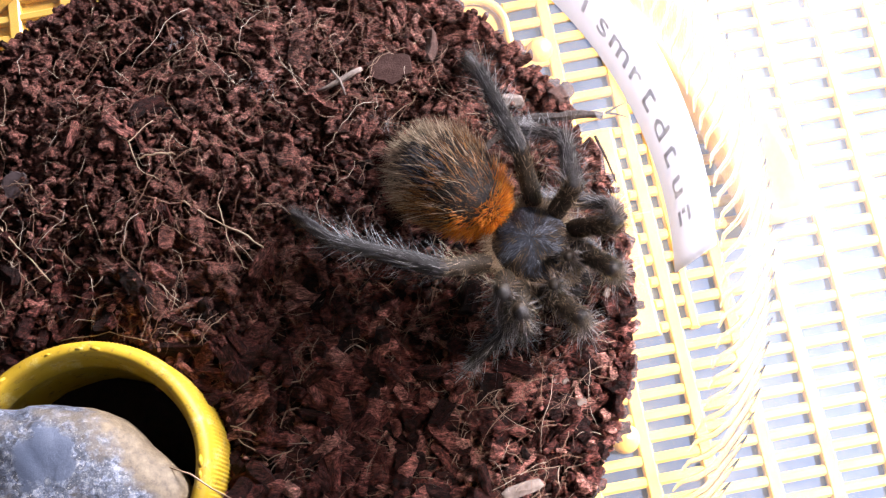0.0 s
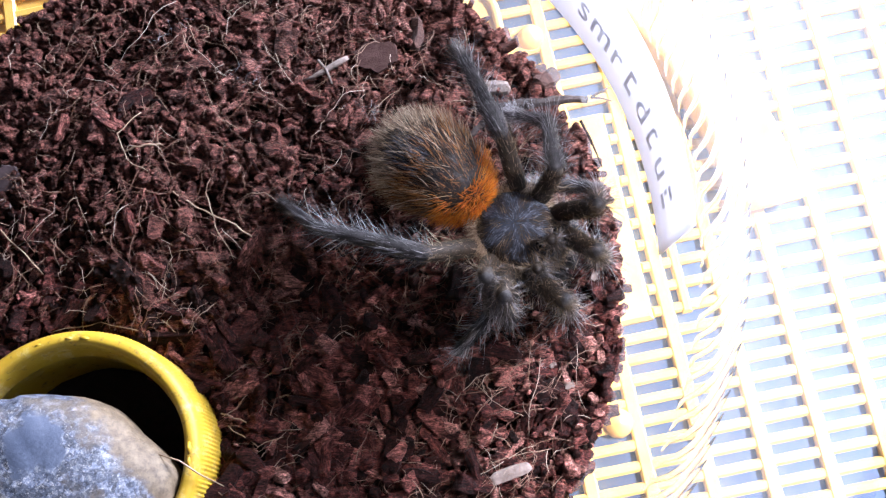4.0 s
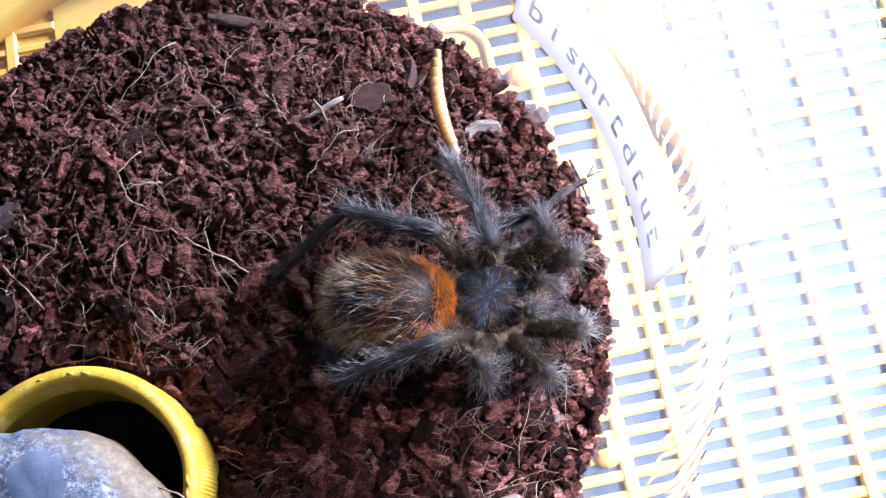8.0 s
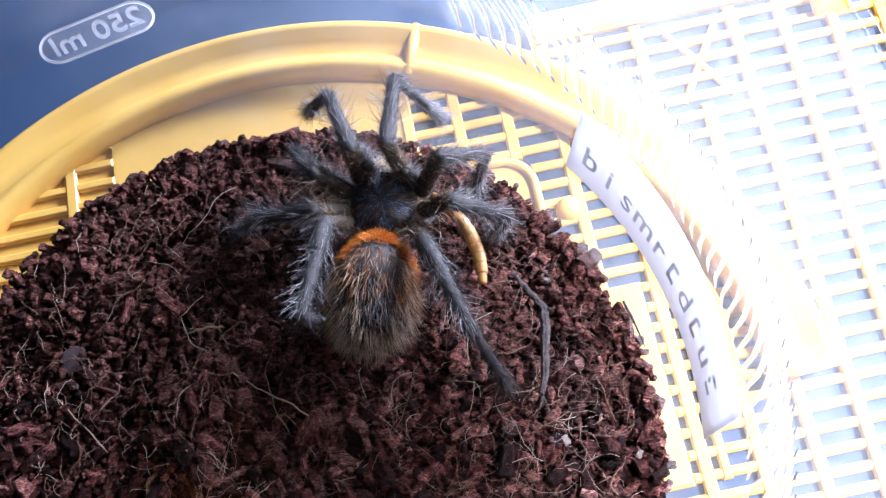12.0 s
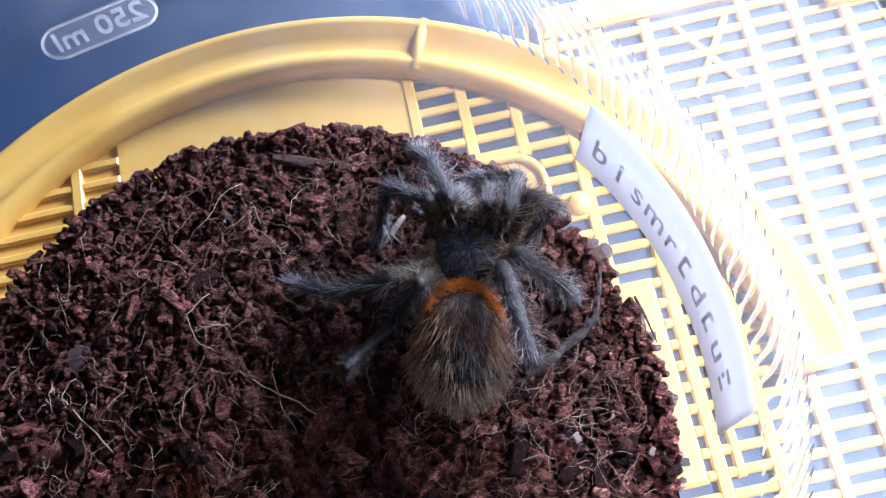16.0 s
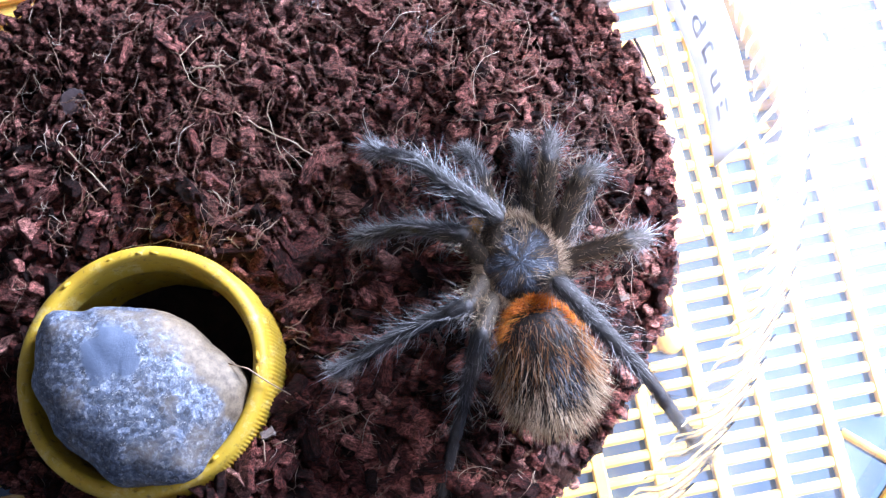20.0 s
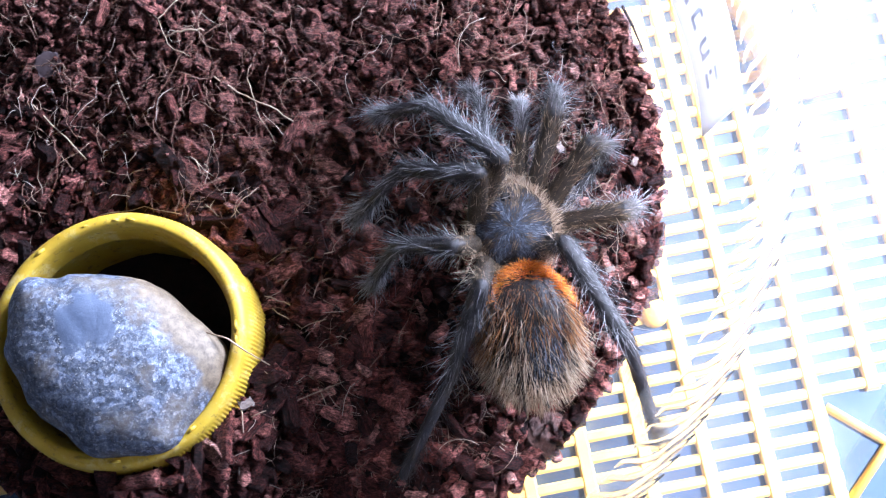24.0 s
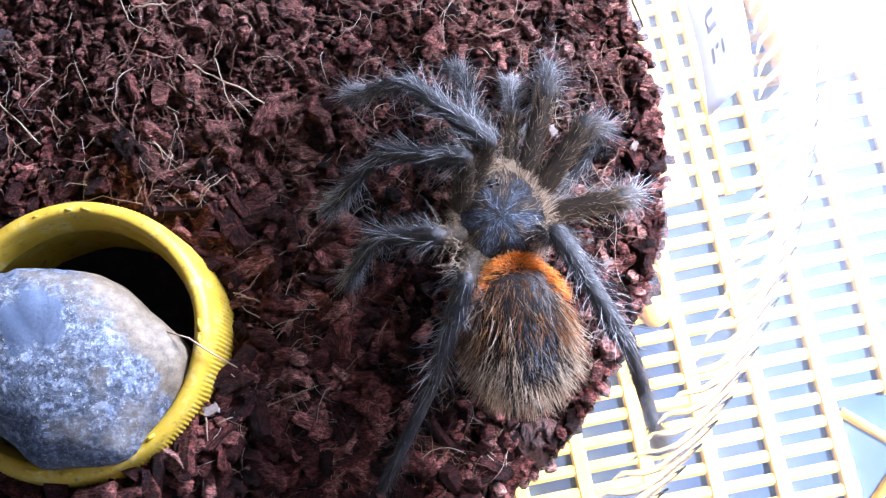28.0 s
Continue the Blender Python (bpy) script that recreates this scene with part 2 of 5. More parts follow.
CREAM = tray_material()
CAP = cap_material()
STONE = stone_material()
CLEAR = clear_material("clear_plastic", haze=0.06)
# stronger haze added to give the washed-out veil of sun glare
UPPER = clear_material("veiled_upper_plastic", haze=0.14)
EMBOSS = clear_material("embossed_plastic", haze=0.17)
LETTERING = clear_material("embossed_lettering", haze=0.38)
RIM = bead_material()
CLIP = plain("bright_yellow_clip", (0.85, 0.52, 0.01), (0.90, 0.60, 0.02), 300, 0.35)
SKIN = plain("spider_skin", (0.012, 0.011, 0.013), (0.045, 0.042, 0.048), 900, 0.5, 0.5, 0.0003)
LEG_SKIN = plain("slate_leg_skin", (0.012, 0.011, 0.012), (0.055, 0.050, 0.052), 1100, 0.45, 0.6, 0.0003)
CARAPACE_SKIN = plain("carapace_shell", (0.010, 0.013, 0.020), (0.050, 0.068, 0.110), 700, 0.38, 0.7, 0.0004, 6.0)
FEMUR_SKIN = plain("femur_skin", (0.014, 0.009, 0.006), (0.055, 0.038, 0.023), 900, 0.5, 0.5, 0.0003)
ABDOMEN_SKIN = plain("abdomen_skin", (0.008, 0.006, 0.007), (0.026, 0.020, 0.020), 350, 0.6, 0.5, 0.0004)
DARK_HAIR = strand_material("dark_hair", [(0.0, (0.006, 0.005, 0.005)), (0.6, (0.024, 0.016, 0.013)), (1.0, (0.085, 0.055, 0.040))])
GREY_HAIR = strand_material("grey_hair", [(0.0, (0.007, 0.006, 0.006)), (0.5, (0.026, 0.023, 0.025)), (0.85, (0.080, 0.072, 0.075)), (1.0, (0.26, 0.245, 0.245))])
BROWN_HAIR = strand_material("brown_hair", [(0.0, (0.012, 0.007, 0.004)), (0.5, (0.060, 0.038, 0.021)), (0.85, (0.19, 0.125, 0.068)), (1.0, (0.44, 0.33, 0.21))])
RUSSET_HAIR = strand_material("russet_hair", [(0.0, (0.10, 0.032, 0.010)), (0.5, (0.30, 0.11, 0.026)), (0.9, (0.52, 0.23, 0.06)), (1.0, (0.66, 0.36, 0.13))])
TAN_HAIR = strand_material("tan_hair", [(0.0, (0.13, 0.075, 0.045)), (0.4, (0.40, 0.28, 0.18)), (0.8, (0.62, 0.49, 0.36)), (1.0, (0.78, 0.65, 0.49))])
ORANGE_HAIR = strand_material("orange_hair", [(0.0, (0.42, 0.085, 0.006)), (0.5, (0.76, 0.21, 0.010)), (1.0, (0.88, 0.36, 0.035))])
BLUE_HAIR = strand_material("slate_hair", [(0.0, (0.020, 0.024, 0.036)), (0.45, (0.058, 0.070, 0.102)), (0.75, (0.135, 0.16, 0.215)), (1.0, (0.30, 0.34, 0.42))])
PALE_HAIR = strand_material("silver_hair", [(0.0, (0.12, 0.115, 0.12)), (0.6, (0.32, 0.31, 0.33)), (1.0, (0.62, 0.60, 0.61))])
EYE = plain("spider_eye", (0.01, 0.01, 0.01), (0.02, 0.02, 0.02), 900, 0.1)
WORM = plain("mealworm_skin", (0.42, 0.20, 0.05), (0.56, 0.31, 0.11), 400, 0.25)
WORM_DARK = plain("mealworm_band", (0.34, 0.16, 0.05), (0.44, 0.23, 0.08), 400, 0.3)


# ---- mesh helpers (shapes are drawn in millimetres) ----
def mesh_object(name, verts, faces, mat, parent=None, label="", smooth=True):
    me = bpy.data.meshes.new(name)
    me.from_pydata((np.asarray(verts, float) * MM).tolist(), [], faces)
    me.materials.append(mat)
    me.polygons.foreach_set("use_smooth", [smooth] * len(me.polygons))
    me.update()
    ob = new(name, me)
    if parent:
        ob.parent = parent
    if label:
        ob["label"] = label
    return ob


def thing(name, label, category, group="", kind="", at=None):
    ob = new(name)
    ob.empty_display_size = 0.005
    if at is not None:
        ob.matrix_world = at
    return tagged(ob, label, category, group, kind)


def box(x0, x1, y0, y1, z0, z1, bevel=0.0):
    """Verts and faces of a box with its top edges bevelled."""
    b = bevel
    v = [(x0, y0, z0), (x1, y0, z0), (x1, y1, z0), (x0, y1, z0), (x0, y0, z1 - b), (x1, y0, z1 - b), (x1, y1, z1 - b), (x0, y1, z1 - b)]
    f = [(3, 2, 1, 0), (0, 1, 5, 4), (1, 2, 6, 5), (2, 3, 7, 6), (3, 0, 4, 7)]
    if b:
        v += [(x0 + b, y0 + b, z1), (x1 - b, y0 + b, z1), (x1 - b, y1 - b, z1), (x0 + b, y1 - b, z1)]
        f += [(4, 5, 9, 8), (5, 6, 10, 9), (6, 7, 11, 10), (7, 4, 8, 11), (8, 9, 10, 11)]
    else:
        f.append((4, 5, 6, 7))
    return v, f


def lathe(profile, n, a0=0.0, a1=360.0, centre=(0, 0)):
    """Turns a profile of (radius, height) round the z axis, closed on itself when it is a full turn."""
    full = abs(a1 - a0 - 360) < 1e-6
    k = len(profile)
    steps = n if full else n + 1
    v = []
    for i in range(steps):
        a = radians(a0 + (a1 - a0) * i / n)
        for r, z in profile:
            v.append((centre[0] + r * math.cos(a), centre[1] + r * math.sin(a), z))
    f = []
    for i in range(n):
        p, q = i * k, ((i + 1) % steps) * k
        for j in range(k - 1):
            f.append((p + j, q + j, q + j + 1, p + j + 1))
    return v, f


def tube(points, radii, sides=6):
    """A tapered tube along points, with closed ends."""
    pts = [Vector(p) for p in points]
    v, f = [], []
    for i, p in enumerate(pts):
        d = (pts[min(i + 1, len(pts) - 1)] - pts[max(i - 1, 0)]).normalized()
        a = d.cross(Vector((0.31, 0.17, 0.93)))
        a = a.normalized() if a.length > 1e-4 else Vector((1, 0, 0))
        b = d.cross(a)
        for s in range(sides):
            w = 2 * math.pi * s / sides
            v.append(tuple(p + radii[i] * (math.cos(w) * a + math.sin(w) * b)))
    for i in range(len(pts) - 1):
        for s in range(sides):
            p, q = i * sides + s, i * sides + (s + 1) % sides
            f.append((p, q, q + sides, p + sides))
    f.append(tuple(range(sides))[::-1])
    f.append(tuple(range((len(pts) - 1) * sides, len(pts) * sides)))
    return v, f


def join(pieces):
    v, f = [], []
    for pv, pf in pieces:
        o = len(v)
        v.extend(pv)
        f.extend([tuple(i + o for i in q) for q in pf])
    return v, f


def hairs(strands, width):
    """Tapered, curved three-sided bristles: strands of root, direction, length, droop."""
    v, f = [], []
    for root, way, length, droop in strands:
        way = way.normalized()
        a = way.cross(Vector((0.2, 0.3, 0.93)))
        a = a.normalized() if a.length > 1e-3 else Vector((1, 0, 0))
        b = way.cross(a)
        o = len(v)
        for w, r in ((0.0, width), (0.38, width * 0.95), (0.72, width * 0.7)):
            c = root + way * (length * w) + droop * (length * w * w)
            for s in range(3):
                g = 2.094 * s
                v.append(tuple(c + r * (math.cos(g) * a + math.sin(g) * b)))
        v.append(tuple(root + way * length * 0.96 + droop * length))
        for s in range(3):
            n = (s + 1) % 3
            f += [(o + s, o + n, o + 3 + n, o + 3 + s), (o + 3 + s, o + 3 + n, o + 6 + n, o + 6 + s), (o + 6 + s, o + 6 + n, o + 9)]
    return v, f


CUP = (-30.4, 34.9)          # the axis of the cup
CUP_R = 49.0                 # inside radius where the bark ends
CAP_AT = (-46.0, 12.8)       # the axis of the bottle cap


def mound(x, y):
    """Height of the bark bed's surface."""
    dx, dy = x - CUP[0], y - CUP[1]
    r = math.hypot(dx, dy) / CUP_R
    h = 3.6 * math.exp(-((x + 40) ** 2 + (y - 52) ** 2) / 420.0) - 3.0 * max(0.0, r - 0.6) ** 2 / 0.16
    h += 1.1 * noise.noise((x * 0.07, y * 0.07, 3.1)) + 0.5 * noise.noise((x * 0.21, y * 0.21, 9.0))
    dip = min(1.0, max(0.0, (48.0 - y) / 50.0))
    h -= 1.6 * dip * dip * (3 - 2 * dip) * math.exp(-((x + 17) / 20.0) ** 2)
    # lumps and hollows of the loose bed
    h += 1.2 * noise.noise((x * 0.13, y * 0.13, 6.0)) + 0.55 * noise.noise((x * 0.34, y * 0.34, 2.0))
    # bark heaped against the near side of the bottle cap
    cx, cy = x - CAP_AT[0], y - CAP_AT[1]
    d = math.hypot(cx, cy)
    side = max(0.0, (-0.9 * cy + 0.45 * cx) / max(d, 1e-3))
    h += 7.5 * side * math.exp(-((max(d, 15.6) - 15.6) / 7.0) ** 2)
    return h - 0.6 - 2.2 * math.exp(-((x + 19) ** 2 / 150.0 + (y - 28) ** 2 / 330.0))


# ---- unseen room that shapes the light, table ----
# added shell, never in view: grey walls hold back sky and bounce
def room():
    x0, x1, y0, y1, z0, z1 = -2400.0, 900.0, -1900.0, 1900.0, -780.0, 1700.0
    tagged(mesh_object("floor", *box(x0, x1, y0, y1, z0 - 20, z0), FLOOR), "unseen brown floorboards closing the added room", "floor", kind="structure")
    tagged(mesh_object("ceiling", *box(x0, x1, y0, y1, z1, z1 + 60), WALL), "unseen grey ceiling added to keep sky light out", "ceiling", kind="structure")
    for n, b in (("wall_north", (x0, x1, y1, y1 + 80, z0, z1)), ("wall_south", (x0, x1, y0 - 80, y0, z0, z1)), ("wall_west", (x0 - 80, x0, y0, y1, z0, z1))):
        tagged(mesh_object(n, *box(*b), WALL), "unseen grey wall added to limit sky and bounced light", "wall", kind="structure")
    wy0, wy1, wz0, wz1 = -150.0, 1250.0, -30.0, WINDOW_TOP
    east = join([box(x1, x1 + 120, y0, wy0, z0, z1), box(x1, x1 + 120, wy1, y1, z0, z1), box(x1, x1 + 120, wy0, wy1, z0, wz0), box(x1, x1 + 120, wy0, wy1, wz1, z1)])
    tagged(mesh_object("wall_east", *east, WALL), "unseen grey wall whose window opening shapes the daylight", "wall", kind="structure")
    fr = join([box(x1 + 40, x1 + 80, wy0, wy0 + 40, wz0, wz1), box(x1 + 40, x1 + 80, wy1 - 40, wy1, wz0, wz1), box(x1 + 40, x1 + 80, wy0 + 40, wy1 - 40, wz0, wz0 + 30)])
    win = thing("window_1", "white-framed window that lets in daylight", "window", kind="structure")
    mesh_object("window_frame", *fr, WINDOW_FRAME, win)
    # sheet added below the bars to give the glare in their slots
    sheet = mesh_object("slot_glare_sheet", *box(-8, 190, -110, 112, -27.1, -26.75), SHEET)
    sheet.rotation_euler = (0, 0, radians(10.6))
    tagged(sheet, "added pale blue sheet, standing for glare in the tray's slots", "paper")
    table = thing("table", "dark slate-blue tabletop under the tray", "table")
    v, f = box(-500, 600, -420, 620, -47.1, -27.1, 3)
    mesh_object("tabletop", v, f, TABLE, table, smooth=False)
    for x in (-450, 550):
        for y in (-370, 570):
            mesh_object("leg", *box(x - 25, x + 25, y - 25, y + 25, z0, -47.1), TABLE, table, smooth=False)


# top edge placed to cut the sun off left of the tray's right side
WINDOW_TOP = 1300.0
room()


# ---- slotted tray ----
TURN_TRAY = 10.6
TRAY = thing("slotted_tray", "cream-yellow plastic slotted tray under the cup", "tray", at=pose(0.025, 0.051, 0, 0, 0, TURN_TRAY))


def to_tray(x, y):
    c, s = math.cos(radians(TURN_TRAY)), math.sin(radians(TURN_TRAY))
    return c * (x - 25) + s * (y - 51), -s * (x - 25) + c * (y - 51)


def tray():
    cu, cv = to_tray(*CUP)
    top, low = -25.5, -26.7
    collar = 73.0
    u1, v0, v1 = 74.0, -96.0, 62.0
    rows = []
    v = -17.7
    while v > v0:
        rows.append(v)
        v -= 2.95
    v = -17.7 + 3.25
    while v < 70:
        rows.append(v)
        v += 3.4

    def left_end(v):
        d = collar ** 2 - (v - cv) ** 2
        return cu - math.sqrt(d) if d > 0 else None

    for v in rows:
        a = left_end(v)
        a = -90.0 if a is None and v < 0 else a
        spans = []
        if v > v1:
            d = collar ** 2 - (v - cv) ** 2
            if d > 0:
                spans.append((cu - math.sqrt(d), min(-9.0, cu + math.sqrt(d))))
        else:
            spans.append((a if a is not None else -20.0, u1))
        for s0, s1 in spans:
            if -15.5 < v < 17:
                spans2 = [(s0, -8.4), (-2.4, s1)]
            elif v > 46 and s0 < -40:
                spans2 = [(s0, -83), (-34, s1)]
            elif 20 < v < 42:
                spans2 = [(s0, -45), (-14.6, s1)]
            elif 45 < v < 60 and s1 > 20:
                spans2 = [(s0, 12.5), (22.0, s1)]
            elif -60 < v < -45.5:
                spans2 = [(s0, 9.2), (23.6, s1)]
            else:
                spans2 = [(s0, s1)]
            for p0, p1 in spans2:
                if p1 - p0 > 3:
                    mesh_object("crossbar", *box(p0, p1, v - 0.75, v + 0.75, low + 0.1, top - 0.15, 0.3), CREAM, TRAY, smooth=False)
    u = -16.8
    cols = [-8.4 + 8.2 * k for k in range(-10, 11)]
    for u in cols:
        d = collar ** 2 - (u - cu) ** 2
        vt = v1 if u > -9 else cv + math.sqrt(d) if d > 0 else None
        vb = v0 if u > -60 else cv - (math.sqrt(d) if d > 0 else 0)
        if vt is None:
            continue
        cuts = [(vb, vt)]
        if -45 < u < -14.6:
            cuts = [(vb, 20), (42, vt)]
        if -83 < u < -34 and vt > 46:
            cuts = [(vb, 20), (42, 45.5)] if u > -45 else [(vb, 45.5)]
        if abs(u - 16.2) < 1:
            cuts = [(vb, -60), (-45.5, 45), (60, vt)]
        for q0, q1 in cuts:
            if q1 - q0 > 2:
                mesh_object("rib", *box(u - 1.0, u + 1.0, q0, q1, low, top, 0.3), CREAM, TRAY, smooth=False)
    for u in (2.6,):
        mesh_object("rib", *box(u - 0.7, u + 0.7, -15.5, 17.0, low, top, 0.3), CREAM, TRAY, smooth=False)
    mesh_object("solid_strip", *box(-8.4, -2.4, -15.5, 17.0, low, top + 0.3, 0.5), CREAM, TRAY, smooth=False)
    # plain panel along the far collar
    pp = [(-34, 45.5)] + [(u, min(cv + math.sqrt(max(collar ** 2 - (u - cu) ** 2, 0.0)), 70.0)) for u in range(-34, -84, -7)] + [(-83, 45.5)]
    n = len(pp)
    mesh_object("solid_panel", [(x, y, low) for x, y in pp] + [(x, y, top - 0.4) for x, y in pp], [tuple(range(n, 2 * n)), tuple(range(n))[::-1]] + [(i, (i + 1) % n, n + (i + 1) % n, n + i) for i in range(n)], CREAM, TRAY, smooth=False)
    # there the tray is closed under its bars
    mesh_object("closed_floor", *lathe([(44, low - 0.3), (44, low + 0.05), (70.6, low + 0.05), (70.6, low - 0.3), (44, low - 0.3)], 40, 112 - TURN_TRAY, 215 - TURN_TRAY, (cu, cv)), CREAM, TRAY, smooth=False)
    # rounded hatch plate with its raised lip
    pts = [(-45, 20), (-14.6, 20)] + [(-19.6 + 5 * math.cos(radians(a)), 37 + 5 * math.sin(radians(a))) for a in range(0, 91, 10)] + [(-45, 42)]
    n = len(pts)
    hv = [(x, y, low + 0.1) for x, y in pts] + [(x, y, top - 0.6) for x, y in pts]
    hf = [tuple(range(n, 2 * n))] + [(i, (i + 1) % n, n + (i + 1) % n, n + i) for i in range(n)]
    mesh_object("hatch_plate", hv, hf, CREAM, TRAY, smooth=False)
    mesh_object("hatch_lip", *tube([(x, y, top - 0.1) for x, y in pts[1:]], [0.75] * (n - 1), 6), CREAM, TRAY)
    for u, v in ((-10.3, 31.5), (-10.8, -29.0)):
        mesh_object("peg", *lathe([(0.01, top + 1.5), (1.2, top + 1.3), (1.9, top + 0.6), (2.1, top - 0.5), (2.1, low)], 20, centre=(u, v)), CREAM, TRAY)
    # straight border on the far side
    mesh_object("border", *box(-9, u1, 62.3, 68, low, top + 0.8, 0.8), CREAM, TRAY, smooth=False)
    # braces across the open corner
    for a, b in (((12.8, 46), (21.5, 59.5)), ((12.8, 59.5), (21.5, 46)), ((9.4, -46.5), (23.4, -59.5)), ((9.4, -59.5), (23.4, -46.5))):
        mesh_object("brace", *tube([(*a, top - 1), (*b, top - 1)], [0.7, 0.7], 6), CREAM, TRAY)
    mesh_object("clip", *box(38, 44, 56.5, 60.5, top - 0.2, top + 2.4, 0.8), CLIP, TRAY, "bright yellow clip", smooth=False)
    # smooth round collar that ends in two upright lugs
    prof = [(70.5, low), (70.3, -24.5), (70.9, -22.4), (72.0, -21.6), (73.2, -22.3), (74.6, -23.6), (77.0, -23.0), (78.4, -21.6), (79.4, -21.4), (80.2, -22.4), (80.4, low)]
    cv_, cf = lathe(prof, 120, 13 - TURN_TRAY, 205 - TURN_TRAY, (cu, cv))
    k = len(prof)
    cf += [tuple(range(k))[::-1], tuple(range(len(cv_) - k, len(cv_)))]
    mesh_object("collar", cv_, cf, CREAM, TRAY, "smooth raised collar")
    for a in (13.0, 79.0):
        a -= TURN_TRAY
        c = (cu + 75.3 * math.cos(radians(a)), cv + 75.3 * math.sin(radians(a)))
        w = Vector((math.cos(radians(a)), math.sin(radians(a)), 0))
        mesh_object("lug", *tube([(c[0] - w.x * 4.6, c[1] - w.y * 4.6, -22.6), (c[0], c[1], -22.2), (c[0] + w.x * 4.6, c[1] + w.y * 4.6, -22.2)], [0.9, 1.0, 0.9], 8), CREAM, TRAY)


tray()


# ---- clear cup ----
def wall_r(z):
    return 49.9 + 0.205 * z


CUP_THING = thing("plastic_cup", "clear round plastic cup with a white name strip", "cup", at=pose(CUP[0] * MM, CUP[1] * MM, 0))


def cup():
    prof = [(0.0, -24.6), (43.0, -24.6), (44.6, -24.0), (45.4, -22.0)] + [(wall_r(z), z) for z in (-18, -10, 0, 10, 20, 25)]
    ob = mesh_object("cup_wall", *lathe(prof, 128), CLEAR, CUP_THING)
    ob.visible_shadow = False
    # above a moulded step the wall is wider
    prof = [(wall_r(25), 25), (wall_r(25) + 1.5, 26.2)] + [(wall_r(z) + 1.6, z) for z in (28, 40, 52, 64)]
    ob = mesh_object("upper_wall", *lathe(prof, 128), UPPER, CUP_THING)
    ob.visible_shadow = False
    # moulded rim: a ribbed bead that bends what is seen through it
    r = wall_r(65) + 1.6
    steps, sides = 240, 12
    v, f = [], []
    for i in range(steps):
        a = 2 * math.pi * i / steps
        for s in range(sides):
            w = 2 * math.pi * s / sides
            rr, zz = r + 0.1 + 0.6 * math.cos(w), 65.0 + 0.6 * math.sin(w)
            v.append((rr * math.cos(a), rr * math.sin(a), zz))
    for i in range(steps):
        p, q = i * sides, ((i + 1) % steps) * sides
        for s in range(sides):
            f.append((p + s, q + s, q + (s + 1) % sides, p + (s + 1) % sides))
    ob = mesh_object("rim", v, f, CLEAR, CUP_THING, "clear rounded rim")
    ob.visible_shadow = False
    # slanted grip ribs on the flared lip
    marks = []
    for i in range(64):
        a = radians(-76 + 2.25 * i)
        pts = []
        for w in (0.0, 0.12, 0.25, 0.4, 0.55, 0.7, 0.85, 1.0):
            g = a + 0.15 * (w - 0.4)
            z = 23.5 + 9.0 * w
            q = wall_r(z) + 0.3 + 1.55 * min(1.0, max(0.0, (z - 24.6) / 1.8))
            pts.append((q * math.cos(g), q * math.sin(g), z))
        marks.append(tube(pts, [0.08, 0.24, 0.34, 0.36, 0.36, 0.34, 0.24, 0.08], 8))
    ob = mesh_object("grip_ribs", *join(marks), RIM, CUP_THING, "clear slanted grip ribs under the rim")
    ob.visible_shadow = False
    # capacity mark: a raised pill and lettering that read from outside
    z, half, hgt = 25.2, 7.4, 2.6
    a0 = 112.5
    outline = []
    for i in range(40):
        w = 2 * math.pi * i / 40
        s = (half - hgt) * (1 if math.cos(w) > 0 else -1) + hgt * math.cos(w)
        outline.append((s, hgt * math.sin(w)))

    def on_wall(s, h, lift):
        a = radians(a0) - s / wall_r(z)
        q = wall_r(z + h) - lift
        return (q * math.cos(a), q * math.sin(a), z + h)
    ring = [on_wall(s, h, 0.15) for s, h in outline]
    pill = mesh_object("volume_mark", ring + [on_wall(0, 0, 0.15)], [(i, (i + 1) % 40, 40) for i in range(40)], EMBOSS, CUP_THING, "raised capacity mark")
    pill.visible_shadow = False
    mesh_object("mark_edge", *tube(ring + ring[:1], [0.2] * 41, 5), LETTERING, pill).visible_shadow = False
    txt = bpy.data.curves.new("capacity", "FONT")
    txt.body, txt.size, txt.align_x, txt.align_y = "250 ml", 0.0044, "CENTER", "CENTER"
    txt.extrude, txt.offset = 0.00015, 0.00004
    txt.materials.append(LETTERING)
    ob = new("capacity_text", txt)
    ob.parent = pill
    a = radians(a0)
    q = (wall_r(z) - 0.35) * MM
    out = Vector((math.cos(a), math.sin(a), 0.0))
    # lettering faces outwards, so that it shows mirrored from inside
    side = Vector((0, 0, 1)).cross(out)
    up = (Vector((0, 0, 1)) + 0.205 * out).normalized()
    m = Matrix((side, up, side.cross(up))).transposed().to_4x4()
    m.translation = out * q + Vector((0, 0, z * MM))
    ob.matrix_basis = m
    # paper name strip on the wall
    z0, z1, b0, b1 = 10.4, 22.0, 44.0, 0.0
    v, f = [], []
    n = 40
    for i in range(n + 1):
        a = radians(b0 + (b1 - b0) * i / n)
        for zz, lift in ((z0, -0.25), (z1, -0.25), (z1, -0.45), (z0, -0.45)):
            q = wall_r(zz) - lift
            v.append((q * math.cos(a), q * math.sin(a), zz))
    for i in range(n):
        for s in range(4):
            f.append((4 * i + s, 4 * i + 4 + s, 4 * i + 4 + (s + 1) % 4, 4 * i + (s + 1) % 4))
    f += [(0, 1, 2, 3), (4 * n + 3, 4 * n + 2, 4 * n + 1, 4 * n)]
    strip = mesh_object("name_strip", v, f, PAPER, CUP_THING, "white paper strip with dark lettering")
    zc = 15.6
    letters = {0: "b", 1: "i", 2: "s", 3: "m", 4: "r", 6: "d", 8: "u"}
